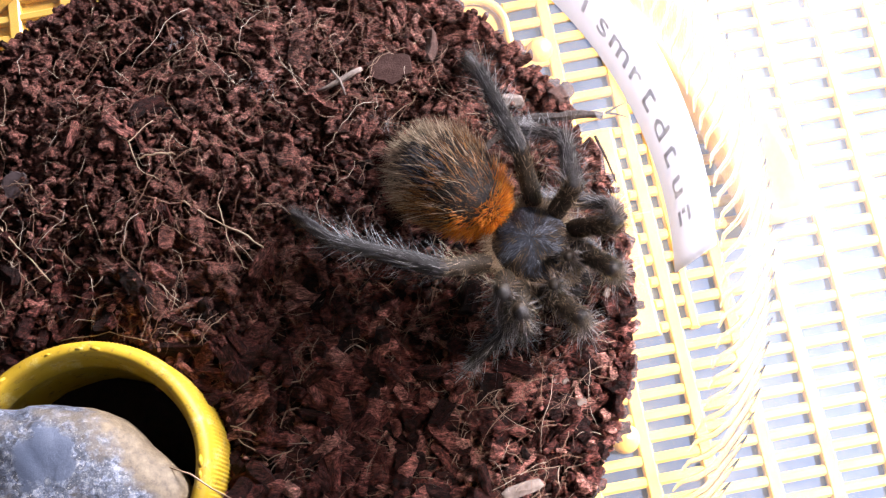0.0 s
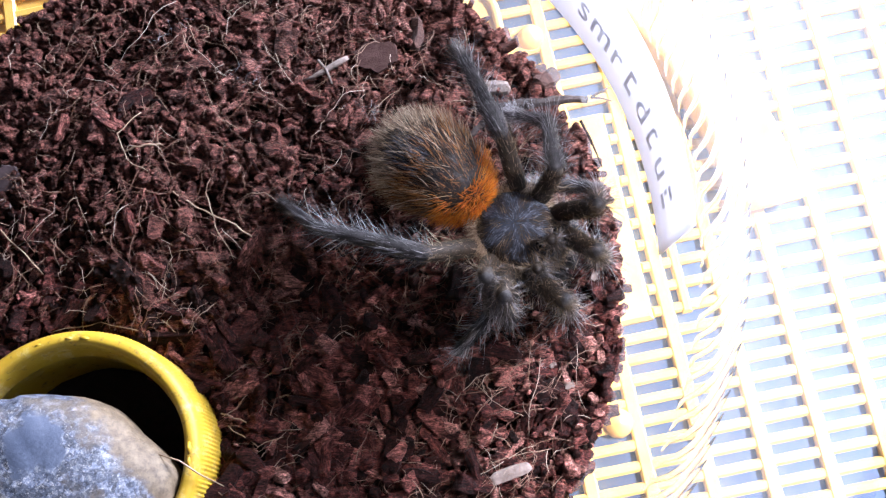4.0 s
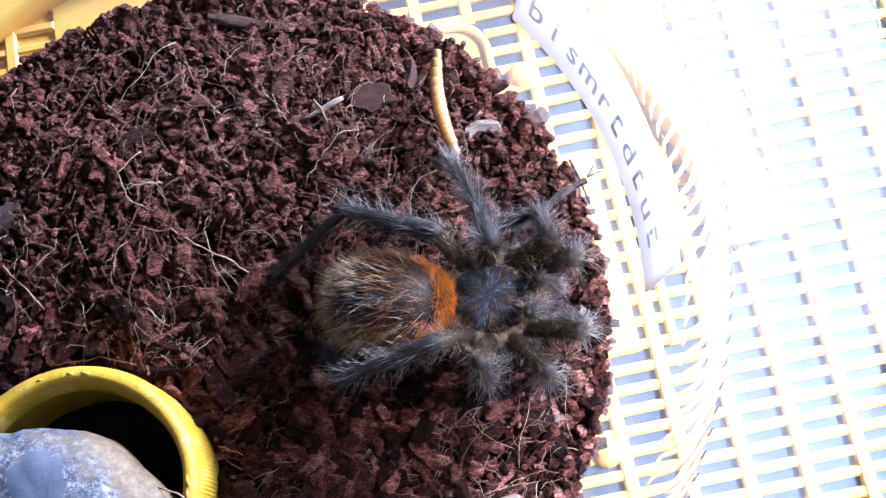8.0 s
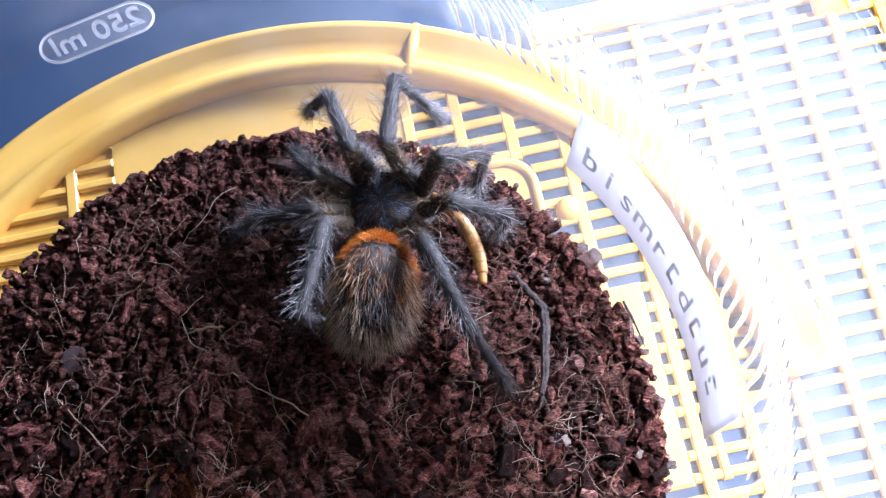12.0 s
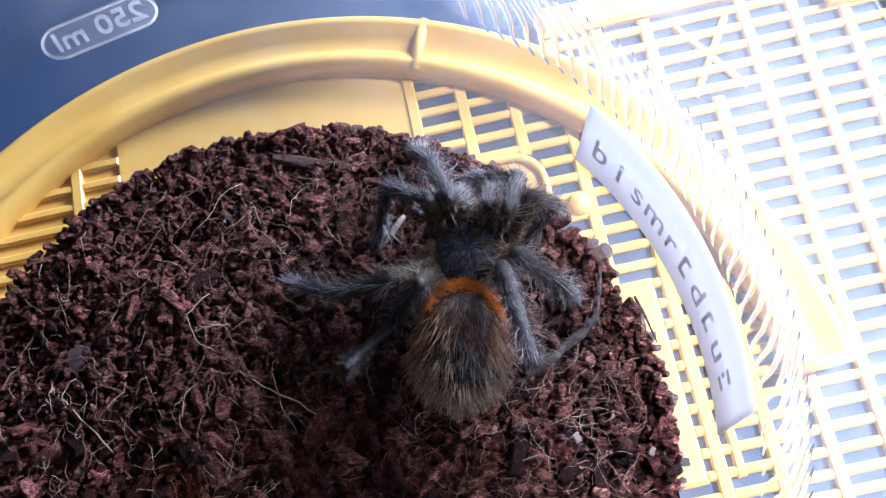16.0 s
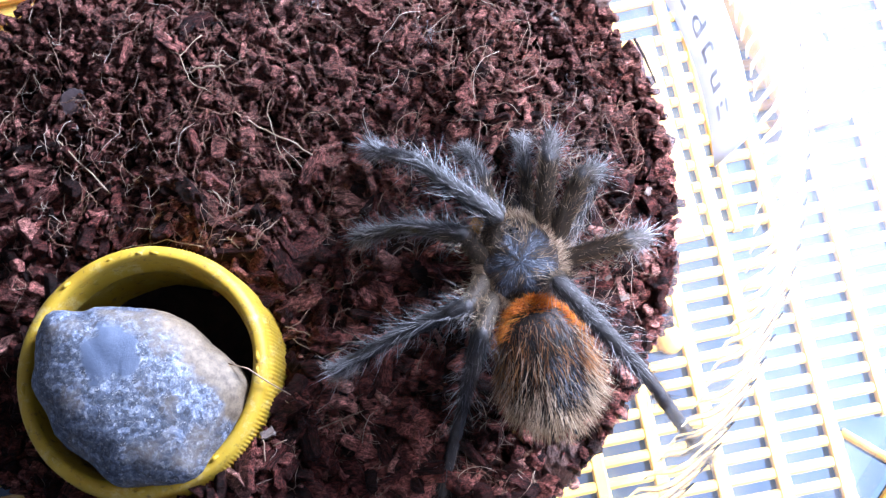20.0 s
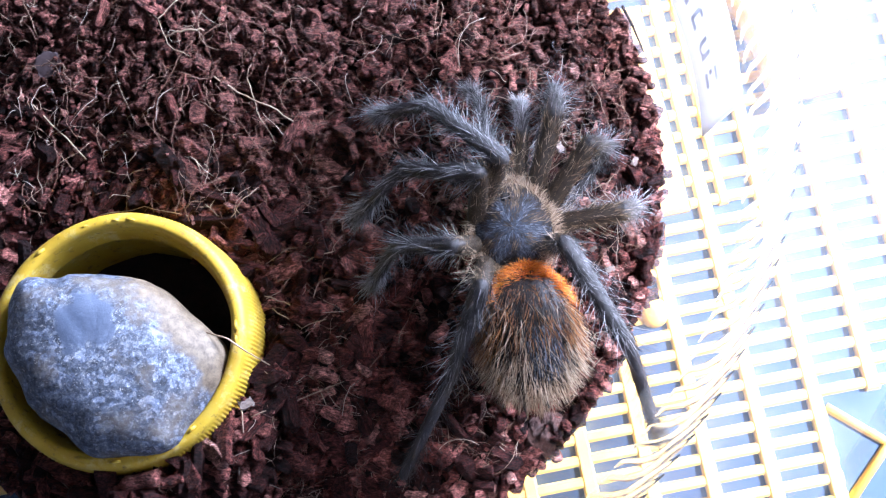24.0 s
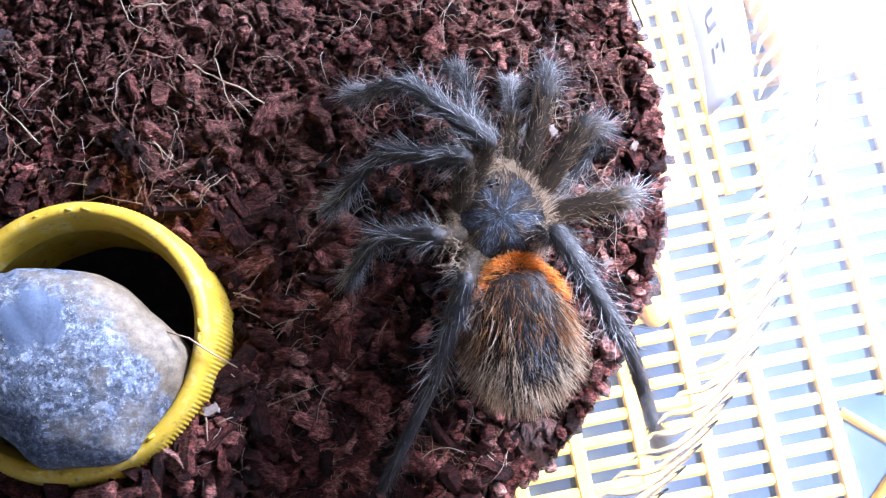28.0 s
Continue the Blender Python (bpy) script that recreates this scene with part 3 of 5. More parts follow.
    for k in range(10):
        a = radians(40.3 - 3.85 * k)
        out = Vector((math.cos(a), math.sin(a), 0.0))
        along = Vector((math.sin(a), -math.cos(a), 0.0))
        up = (Vector((0, 0, 1)) + 0.205 * out).normalized()
        q = wall_r(zc) + 0.02
        if k in letters:
            txt = bpy.data.curves.new("letter", "FONT")
            txt.body, txt.size, txt.align_x, txt.align_y = letters[k], 0.0055, "CENTER", "CENTER"
            txt.offset = 0.00006
            txt.materials.append(INK)
            ob = new("letter", txt)
            ob.parent = strip
            m = Matrix((along, up, along.cross(up))).transposed().to_4x4()
            m.translation = (out * q + Vector((0, 0, zc))) * MM
            ob.matrix_basis = m
        else:
            # broken strokes of letters that cannot be read
            for h, w, t in ((-1.35, 0.85, 0.42), (1.35, (0.5, 0.8, 0.85, 0.6, 0.8, 0.8, 0.85)[k % 7], 0.42), (0.0, 0.3, (1.3, 0.9, 0.5, 1.3, 0.9, 1.3, 0.7)[k % 7])):
                x = 0.0 if abs(h) > 1 else (-0.6 if k % 2 else 0.6)
                c = out * (q if abs(h) > 1 else q - 0.01) + Vector((0, 0, zc))
                v = [tuple(c + along * (x + sx * w) + up * (h + sy * t)) for sx, sy in ((-1, -1), (1, -1), (1, 1), (-1, 1))]
                mesh_object("letter_bar", v, [(0, 1, 2, 3)], INK, strip, smooth=False)


cup()


# ---- bottle cap and pebble ----
def bottle_cap():
    ob = thing("bottle_cap", "yellow ribbed plastic bottle cap sunk upright in the bark", "bottle cap", at=pose(CAP_AT[0] * MM, CAP_AT[1] * MM, 0))
    steps = 760
    prof = [(14.0, 8.9), (14.7, 8.75), (15.1, 8.2), (15.2, 7.0), (15.45, 6.2), (15.6, -7.0), (15.0, -9.0), (0.0, -9.2)]
    ribbed = {4, 5}
    v, f = [], []
    inner = [(0.0, -7.4), (12.6, -7.4), (13.1, -6.8), (13.2, 1.0), (13.1, 4.4), (12.7, 5.0), (13.2, 5.8), (13.35, 8.2), (13.6, 8.8)]
    full = inner + prof
    k = len(full)
    for i in range(steps):
        a = 2 * math.pi * i / steps
        for j, (r, z) in enumerate(full):
            q = j - len(inner)
            rr = r + (0.06 if i % 4 < 2 else -0.08) if q in ribbed else r
            wob = 0.12 * math.sin(2 * a + 0.6) + 0.06 * math.sin(5 * a)
            zz = z + (0.12 * noise.noise((math.cos(a) * 4, math.sin(a) * 4, z)) if z > 7 else 0)
            v.append((max(0.0, rr + (wob if r > 1 else 0)) * math.cos(a), max(0.0, rr + (wob if r > 1 else 0)) * math.sin(a), zz))
    for i in range(steps):
        p, q = i * k, ((i + 1) % steps) * k
        for j in range(k - 1):
            f.append((p + j, q + j, q + j + 1, p + j + 1))
    mesh_object("cap_shell", v, f, CAP, ob)
    # little moulding burrs along the rim
    r = random.Random(3)
    for _ in range(16):
        a = r.uniform(0, 2 * math.pi)
        s = r.uniform(0.25, 0.5)
        c = Vector((14.1 * math.cos(a), 14.1 * math.sin(a), 8.75))
        t = Vector((-math.sin(a), math.cos(a), 0))
        mesh_object("burr", *tube([tuple(c - t * s * 1.6), tuple(c + Vector((0, 0, s * 0.7))), tuple(c + t * s * 1.6)], [s * 0.4, s * 0.7, s * 0.4], 5), CAP, ob)


bottle_cap()


# soil floor with crumbs; its dark colour adds to the cap's inner shade
def cap_soil():
    g = random.Random(8)
    v, f = [(0, 0, -4.4)], []
    for j in (1, 2, 3, 4):
        for i in range(36):
            a = 2 * math.pi * i / 36
            v.append((3.24 * j * math.cos(a), 3.24 * j * math.sin(a), -4.8 + g.uniform(-0.5, 0.5) + (0, 0, 0, 4.0, 9.5)[j] * max(0.0, math.cos(a - radians(285))) ** 2))
    f += [(0, 1 + i, 1 + (i + 1) % 36) for i in range(36)]
    f += [(1 + 36 * j + i, 37 + 36 * j + i, 37 + 36 * j + (i + 1) % 36, 1 + 36 * j + (i + 1) % 36) for j in range(3) for i in range(36)]
    ob = mesh_object("soil_crumbs", v, f, SOIL)
    ob.location = (CAP_AT[0] * MM, CAP_AT[1] * MM, 0)
    tagged(ob, "soil and crumbs, dark to deepen the bottle cap's shaded inside", "soil")
    return ob


CAP_SOIL = cap_soil()


def pebble():
    outline = [(-90, 10.9), (-47, 12.0), (-2, 13.0), (44, 10.2), (90, 10.0), (120, 11.6), (141, 14.8), (168, 12.2), (199, 10.2), (235, 9.2), (270, 10.9)]

    def reach(a):
        d = (math.degrees(a) + 90) % 360 - 90
        for (a0, r0), (a1, r1) in zip(outline, outline[1:]):
            if a0 <= d <= a1:
                w = (1 - math.cos(math.pi * (d - a0) / (a1 - a0))) / 2
                return r0 + (r1 - r0) * w
        return 10.9
    n, m = 96, 48
    v, f = [], []
    for j in range(m + 1):
        el = -math.pi / 2 + math.pi * j / m
        ce, se = math.copysign(abs(math.cos(el)) ** 0.72, 1), math.copysign(abs(math.sin(el)) ** 0.85, math.sin(el))
        for i in range(n):
            a = 2 * math.pi * i / n
            r = reach(a) * ce
            x, y = r * math.cos(a), r * math.sin(a)
            z = 6.6 * se if se > 0 else 10.5 * se
            z += (0.16 * -x + 0.05 * y) * (0.5 + 0.5 * se)
            p = Vector((x, y, z))
            q = p * (1 + 0.05 * noise.noise(p * 0.16) + 0.02 * noise.noise(p * 0.5) + 0.006 * noise.noise(p * 1.9))
            v.append(tuple(q))
    for j in range(m):
        for i in range(n):
            a, b = j * n + i, j * n + (i + 1) % n
            f.append((a, b, b + n, a + n))
    ob = mesh_object("pebble", v, f, STONE)
    ob.location = (-46.0 * MM, 9.8 * MM, 8.0 * MM)
    tagged(ob, "blue-grey speckled pebble resting in the yellow bottle cap", "stone")


pebble()


# ---- bark bed ----
BED = thing("bark_bed", "red-brown chopped bark substrate filling the cup", "substrate", kind="structure")


# base under the chips; its dark tone deepens the shade in their gaps
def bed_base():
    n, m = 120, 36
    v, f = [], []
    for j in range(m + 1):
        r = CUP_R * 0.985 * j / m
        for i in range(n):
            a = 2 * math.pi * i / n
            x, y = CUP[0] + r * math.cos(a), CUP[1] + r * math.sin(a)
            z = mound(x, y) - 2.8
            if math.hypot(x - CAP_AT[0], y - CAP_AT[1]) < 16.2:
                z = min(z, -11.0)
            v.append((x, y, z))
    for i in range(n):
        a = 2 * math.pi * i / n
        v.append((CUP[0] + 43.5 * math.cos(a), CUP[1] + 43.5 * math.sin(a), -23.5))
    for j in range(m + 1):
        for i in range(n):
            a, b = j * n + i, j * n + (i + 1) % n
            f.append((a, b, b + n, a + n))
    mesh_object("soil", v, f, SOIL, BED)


bed_base()
RING_X = np.array([-1.0, -0.84, -0.3, 0.3, 0.84, 1.0])
RING_S = np.array([0.70, 0.98, 1.0, 1.0, 0.96, 0.66])
CHIP_FACES = [(6 * i + s, 6 * i + (s + 1) % 6, 6 * i + 6 + (s + 1) % 6, 6 * i + 6 + s) for i in range(5) for s in range(6)] + [(5, 4, 3, 2, 1, 0), (30, 31, 32, 33, 34, 35)]


def chip_shape(g, length, width, height):
    """An irregular splinter of bark: six rings of six corners."""
    w = g.uniform(0, 6.28) + 2 * np.pi * np.arange(6) / 6 + g.uniform(-0.2, 0.2, (6, 6))
    # blocky cross-section: corners pushed out towards a rounded rectangle
    block = (np.abs(np.cos(w)) ** 4 + np.abs(np.sin(w)) ** 4) ** -0.25
    s = block * RING_S[:, None] * g.uniform(0.8, 1.2, (1, 6)) * g.uniform(0.84, 1.12, (6, 6))
    v = np.empty((6, 6, 3))
    v[:, :, 0] = length / 2 * RING_X[:, None] + g.uniform(-1, 1, (6, 6)) * length * 0.06
    bow = g.normal(0, 0.10, 2)[:, None] * (RING_X ** 2)[None] + g.uniform(-0.08, 0.08, (2, 6))
    v[:, :, 1] = width / 2 * s * np.cos(w) + width * bow[0][:, None]
    v[:, :, 2] = height / 2 * s * np.sin(w) + height * bow[1][:, None]
    return v.reshape(36, 3)


def spin(rx, ry, rz):
    return np.array(Euler((rx, ry, rz)).to_matrix())


def chips():
    g = np.random.default_rng(11)
    big = []
    ruddy, pallid = ([], []), ([], [])

    def lay(x, y, z, length, width, height, tilt=0.45, single=False):
        v = chip_shape(g, length, width, height)
        m = spin(g.uniform(-0.9, 0.9), g.normal(0, tilt), g.uniform(0, 6.28))
        if single:
            big.append((v, m, (x, y, z)))
            return
        # lighter copy towards the brighter lit far side, in uneven patches
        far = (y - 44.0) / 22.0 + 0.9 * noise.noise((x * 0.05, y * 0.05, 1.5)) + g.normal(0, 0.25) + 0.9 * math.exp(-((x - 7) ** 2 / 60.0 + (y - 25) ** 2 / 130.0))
        verts, faces = pallid if far > 0 else ruddy
        o = 36 * len(verts)
        verts.append(v @ m.T + (x, y, z))
        faces.extend([tuple(i + o for i in q) for q in CHIP_FACES])

    for k in range(17000):
        r, a = CUP_R * 0.985 * math.sqrt(g.random()), g.uniform(0, 6.28)
        x, y = CUP[0] + r * math.cos(a), CUP[1] + r * math.sin(a)
        if math.hypot(x - CAP_AT[0], y - CAP_AT[1]) < 16.3:
            continue
        # finer crumbs towards the window and the far side, coarser chips round the cap
        coarse = min(1.0, max(0.0, (46.0 - y) / 24.0)) * min(1.0, max(0.15, (6.0 - x) / 16.0))
        fine = noise.noise((x * 0.06, y * 0.06, 5.5)) * 0.5 + 0.5
        length = g.gamma(5.0, 0.38) * (0.85 + 0.9 * coarse * (0.4 + fine)) * (1.5 if g.random() < 0.30 * coarse else g.uniform(0.75, 1.25))
        length = min(length, 8.5, 2 * (CUP_R * 1.01 - r) + 2.2)
        width = min(length * g.uniform(0.26 - 0.06 * coarse, 0.62 - 0.16 * coarse), 2.2)
        height = width * g.uniform(0.45, 0.95)
        z = mound(x, y) + 0.75 - (3.0 + 0.6 * coarse) * g.random() ** 1.25 + (0.4 if length > 4 else 0.0) * g.random()
        if length > 3.6 and len(big) < 300 and y < 62 and g.random() < 0.5:
            lay(x, y, z + 0.45, length, width, height, 0.25, True)
        else:
            lay(x, y, z, length, width, height)
    # the flank that shows through the clear wall, and the crumbly edge
    for k in range(2900):
        a = g.uniform(-3.15, 3.15)
        z = g.uniform(-22.5, -2.0)
        r = wall_r(z) - g.uniform(0.5, 1.5)
        lay(CUP[0] + r * math.cos(a), CUP[1] + r * math.sin(a), z, *(g.uniform(1.4, 3.4), g.uniform(0.9, 1.8), g.uniform(0.6, 1.3)), 0.9)
    for k in range(900):
        a = g.uniform(0, 6.28)
        r = CUP_R + g.normal(-0.9, 0.7)
        x, y = CUP[0] + r * math.cos(a), CUP[1] + r * math.sin(a)
        lay(x, y, mound(x, y) + g.uniform(-0.8, 1.5), *(g.uniform(1.0, 2.6), g.uniform(0.8, 1.7), g.uniform(0.6, 1.4)), 0.7)
    # small crumbs between the chips
    for k in range(4500):
        r, a = CUP_R * 0.985 * math.sqrt(g.random()), g.uniform(0, 6.28)
        x, y = CUP[0] + r * math.cos(a), CUP[1] + r * math.sin(a)
        if math.hypot(x - CAP_AT[0], y - CAP_AT[1]) < 16.2 or g.random() > 0.3 + max(0.0, (y - 18.0) / 40.0):
            continue
        w = g.uniform(0.7, 1.7)
        lay(x, y, mound(x, y) + g.uniform(-0.6, 0.9), w, w * g.uniform(0.3, 0.7), w * g.uniform(0.2, 0.5), 0.7)
    tagged(mesh_object("loose_bark", np.concatenate(ruddy[0]), ruddy[1], BARK, smooth=False), "red-brown chopped bark covering the bed", "bark chips", kind="stuff")
    tagged(mesh_object("pale_lit_bark", np.concatenate(pallid[0]), pallid[1], CRUMB, smooth=False), "pale brown bark, the far side's light put into its colour", "bark crumbs", kind="stuff")
    for v, m, at in big:
        ob = mesh_object("bark_chip", v, CHIP_FACES, BARK_ONE, BED, smooth=False)
        mm = Matrix(m.tolist()).to_4x4()
        mm.translation = Vector(at) * MM
        ob.matrix_basis = mm


def cap_crumbs():
    """Bark crumbs heaped between the pebble and the cap's wall."""
    g = np.random.default_rng(17)
    verts, faces = [], []
    for k in range(150):
        a, r = math.radians(g.normal(285, 28)), g.uniform(9.5, 12.6)
        heap = max(0.0, math.cos(a - math.radians(285))) ** 2
        z = -4.6 + (4.0 + 5.5 * (r - 9.5) / 3.1) * heap + g.uniform(-0.3, 0.7)
        w = g.uniform(0.8, 2.2)
        verts.append(chip_shape(g, w, w * 0.55, w * 0.4) @ spin(*g.uniform(0, 6.28, 3)).T + (r * math.cos(a), r * math.sin(a), z))
        faces.extend([tuple(i + 36 * k for i in q) for q in CHIP_FACES])
    mesh_object("bark_crumbs", np.concatenate(verts), faces, BARK, CAP_SOIL, smooth=False)


cap_crumbs()


def strand(g, x, y, length, lift=0.5, curl=0.5):
    """A wiry fibre lying on the bed, as centre points."""
    a = g.uniform(0, 6.28)
    bend = g.normal(0, curl)
    pts = []
    n = 8
    for i in range(n):
        w = i / (n - 1)
        z = max(mound(x, y) + lift + 0.5 + g.normal(0, 0.22) + 1.1 * math.sin(w * 3.14) * g.random(), mound(x, y) + 0.3)
        pts.append((x, y, z))
        x += math.cos(a) * length / (n - 1)
        y += math.sin(a) * length / (n - 1)
        a += bend * 1.8 / n + g.normal(0, 0.2)
    return pts


def fibres():
    g = np.random.default_rng(5)
    pieces = []
    for k in range(1500):
        r, a = CUP_R * 0.93 * math.sqrt(g.random()), g.uniform(0, 6.28)
        x, y = CUP[0] + r * math.cos(a), CUP[1] + r * math.sin(a)
        if math.hypot(x - CAP_AT[0], y - CAP_AT[1]) < 18:
            continue
        length = min(g.gamma(2.6, 2.0), 14.0)
        pts = [p for p in strand(g, x, y, length, 0.5, 0.9) if math.hypot(p[0] - CUP[0], p[1] - CUP[1]) < CUP_R * 0.98 and math.hypot(p[0] - CAP_AT[0], p[1] - CAP_AT[1]) > 16.5]
        if len(pts) > 2:
            w = g.uniform(0.018, 0.048)
            pieces.append(tube(pts, [w * 0.95] * (len(pts) - 1) + [w * 0.4], 4))
    # more of them on the near side
    for k in range(420):
        x, y = g.uniform(-32, 14), g.uniform(-8, 34)
        pts = [p for p in strand(g, x, y, min(g.gamma(3.0, 1.9), 13.0), 0.4, 1.0) if math.hypot(p[0] - CUP[0], p[1] - CUP[1]) < CUP_R * 0.97 and math.hypot(p[0] - CAP_AT[0], p[1] - CAP_AT[1]) > 16.5]
        if len(pts) > 2:
            w = g.uniform(0.016, 0.034)
            pieces.append(tube(pts, [w] * (len(pts) - 1) + [w * 0.4], 4))
    # tangles where the spider has scraped the bed
    for cx, cy, many in ((-4, 33, 22), (2, 45, 26), (-14, 62, 16), (-2, 20, 20), (-57, 40, 12), (-42, 33, 16), (-22, 22, 18), (6, 30, 16), (-30, 44, 12)):
        for k in range(many):
            pts = strand(g, cx + g.normal(0, 4), cy + g.normal(0, 4), g.uniform(3, 9), 0.7, 1.2)
            pts = [p for p in pts if math.hypot(p[0] - CUP[0], p[1] - CUP[1]) < CUP_R * 0.97 and math.hypot(p[0] - CAP_AT[0], p[1] - CAP_AT[1]) > 16.5]
            if len(pts) > 2:
                pieces.append(tube(pts, [g.uniform(0.022, 0.05)] * len(pts), 4))
    tagged(mesh_object("coconut_fibres", *join(pieces), FIBRE), "thin tan coconut fibres scattered over the bark", "fibres", kind="stuff")


fibres()


def over(x, y, up):
    return (x, y, mound(x, y) + up)


def lone_fibre(xy, up, w, label="long pale coconut fibre lying on the bark"):
    g = random.Random(len(xy) * 13 + int(xy[0][0] * 7))
    pts = []
    for (x0, y0), (x1, y1) in zip(xy, xy[1:]):
        for i in range(4):
            s = i / 4
            pts.append(over(x0 + (x1 - x0) * s + g.uniform(-0.15, 0.15), y0 + (y1 - y0) * s + g.uniform(-0.15, 0.15), up + g.uniform(-0.1, 0.25)))
    pts.append(over(*xy[-1], up * 0.7))
    tagged(mesh_object("coconut_fibre", *tube(pts, [w * 0.7] * (len(pts) - 1) + [w * 0.35], 6), PALE_FIBRE), label, "fibre", "long fibres")


lone_fibre([(-37.0, 46.4), (-33.0, 44.0), (-29.3, 42.4), (-25.3, 39.4)], 1.3, 0.16)
lone_fibre([(-60.6, 43.7), (-57.0, 40.4), (-53.6, 36.8)], 1.3, 0.12)
lone_fibre([(-43.1, 51.8), (-40.6, 52.6), (-38.4, 52.5)], 1.4, 0.20, "short straw-coloured fibre lying on the bark")
lone_fibre([(-33.0, 46.6), (-31.6, 42.0), (-29.6, 38.2)], 1.1, 0.10)
lone_fibre([(-29.0, 21.0), (-25.0, 24.0), (-22.0, 25.0)], 1.3, 0.11)
lone_fibre([(-30.6, 19.2), (-27.5, 18.0), (-24.6, 18.4)], 1.3, 0.12)
lone_fibre([(-41.5, 57.0), (-44.0, 54.0), (-43.0, 50.6), (-40.0, 49.0)], 1.4, 0.09)
lone_fibre([(-34.5, 9.0), (-32.0, 5.2), (-31.0, 1.0)], 1.3, 0.10)
lone_fibre([(-29.6, 17.5), (-26.0, 15.0), (-22.5, 16.4)], 1.5, 0.08)
lone_fibre([(-28.0, 12.0), (-24.0, 8.5), (-21.5, 3.0)], 1.3, 0.08)
lone_fibre([(-29.5, 9.5), (-27.6, 6.4), (-27.0, 2.0)], 1.4, 0.07)
lone_fibre([(-30.6, 4.0), (-26.0, 6.2), (-20.0, 8.8)], 1.5, 0.08)
lone_fibre([(-52.0, 29.6), (-46.0, 30.4), (-40.0, 29.0)], 1.4, 0.08)
lone_fibre([(-38.0, 30.5), (-35.0, 28.0), (-33.5, 30.5), (-31.5, 33.0)], 1.4, 0.08)
tagged(mesh_object("coconut_fibre", *tube([(-35.2, 13.2, 9.6), (-32.6, 12.4, 10.2), (-30.4, 10.9, 9.2), (-28.8, 10.0, 4.5)], [0.08, 0.1, 0.1, 0.06], 6), PALE_FIBRE), "pale fibre hooked over the bottle cap's rim", "fibre", "long fibres")


def ragged(outline, rough, seed=1):
    """Splits each edge of an outline into short uneven ones."""
    g = random.Random(seed)
    out = []
    for (x0, y0), (x1, y1) in zip(outline, outline[1:] + outline[:1]):
        for w in (0.0, 0.25, 0.5, 0.75):
            out.append((x0 + (x1 - x0) * w + g.uniform(-rough, rough), y0 + (y1 - y0) * w + g.uniform(-rough, rough)))
    return out


def flat_piece(name, at, outline, thick, mat, label, category, rot=(0, 0, 0)):
    outline = ragged(outline, 0.14)
    n = len(outline)
    g = random.Random(n)
    v = [(x, y, g.uniform(-0.15, 0.15)) for x, y in outline] + [(x * 0.95, y * 0.95, thick + g.uniform(-0.15, 0.15)) for x, y in outline]
    f = [tuple(range(n))[::-1], tuple(range(n, 2 * n))] + [(i, (i + 1) % n, n + (i + 1) % n, n + i) for i in range(n)]
    ob = mesh_object(name, v, f, mat, smooth=False)
    ob.matrix_world = pose(at[0] * MM, at[1] * MM, at[2] * MM, *rot)
    return tagged(ob, label, category)




def sliver(at, rz, size, seed, mat, label):
    ob = mesh_object("wood_sliver", chip_shape(np.random.default_rng(seed), *size), CHIP_FACES, mat, smooth=False)
    ob.matrix_world = pose(at[0] * MM, at[1] * MM, at[2] * MM, 8, 5, rz)
    return tagged(ob, label, "wood sliver")


sliver(over(-6.6, 69.3, 0.9), 86, (4.4, 1.7, 1.5), 12, SPLINTER, "upright red-brown block of bark near the rim")
sliver(over(10.4, 62.3, 1.4), 40, (3.2, 2.4, 2.2), 15, SPLINTER, "dark brown bark crumb standing at the rim")
sliver(over(4.4, 11.5, 0.9), 18, (4.8, 1.4, 0.8), 4, PALE_TWIG, "bleached grey wood sliver lying on the bark")
PALE_CHIP = sliver(over(3.0, 61.2, 0.7), 14, (4.6, 2.0, 1.1), 9, PALE_TWIG, "pale weathered chip of wood lying on the bark")
flat_piece("leaf_flake", over(-59.3, 49.6, 0.9), [(-1.8, -1.3), (0.2, -2.0), (1.9, -0.8), (1.6, 1.1), (0.1, 1.9), (-1.6, 1.2)], 0.4, LEAF_FLAKE, "dull dark purple-grey leaf flake lying on the bark", "flake", (8, -6, 20))
flat_piece("pale_crumb", over(-31.4, 5.4, 0.9), [(-0.9, -0.5), (0.8, -0.6), (0.9, 0.5), (-0.7, 0.6)], 0.5, PALE_TWIG, "small whitish crumb beside the bottle cap", "crumb", (0, 10, 30))
sliver(over(-28.8, 77.0, 0.9), -10, (11.0, 1.7, 1.1), 21, SPLINTER, "long dark bark splinter lying along the rim")
tagged(mesh_object("dark_twig", *tube([(14.4, 55.6, 0.5), (15.4, 53.0, 1.2), (16.8, 49.1, 1.0)], [0.22, 0.2, 0.1], 6), TWIG), "thin dark twig sticking out at the rim", "twig")


def bark_clod():
    """A lump of bark stuck together, leaning on the rim of the bed."""
    def lumpy(d):
        return 1.0 + 0.30 * noise.noise(d * 1.7) + 0.18 * noise.noise(d * 4.1) + 0.10 * noise.noise(d * 9.0)
    ob = mesh_object("bark_clod", *ellipsoid(0, 0, 0, 3.0, 2.3, 2.0, 40, 26, lumpy), SPLINTER, smooth=False)
    ob.matrix_world = pose(3.6 * MM, 2.2 * MM, (mound(3.6, 2.2) + 0.4) * MM, 0, 0, 40)
    tagged(ob, "dark lumpy clod of bark at the edge of the bed", "clod")


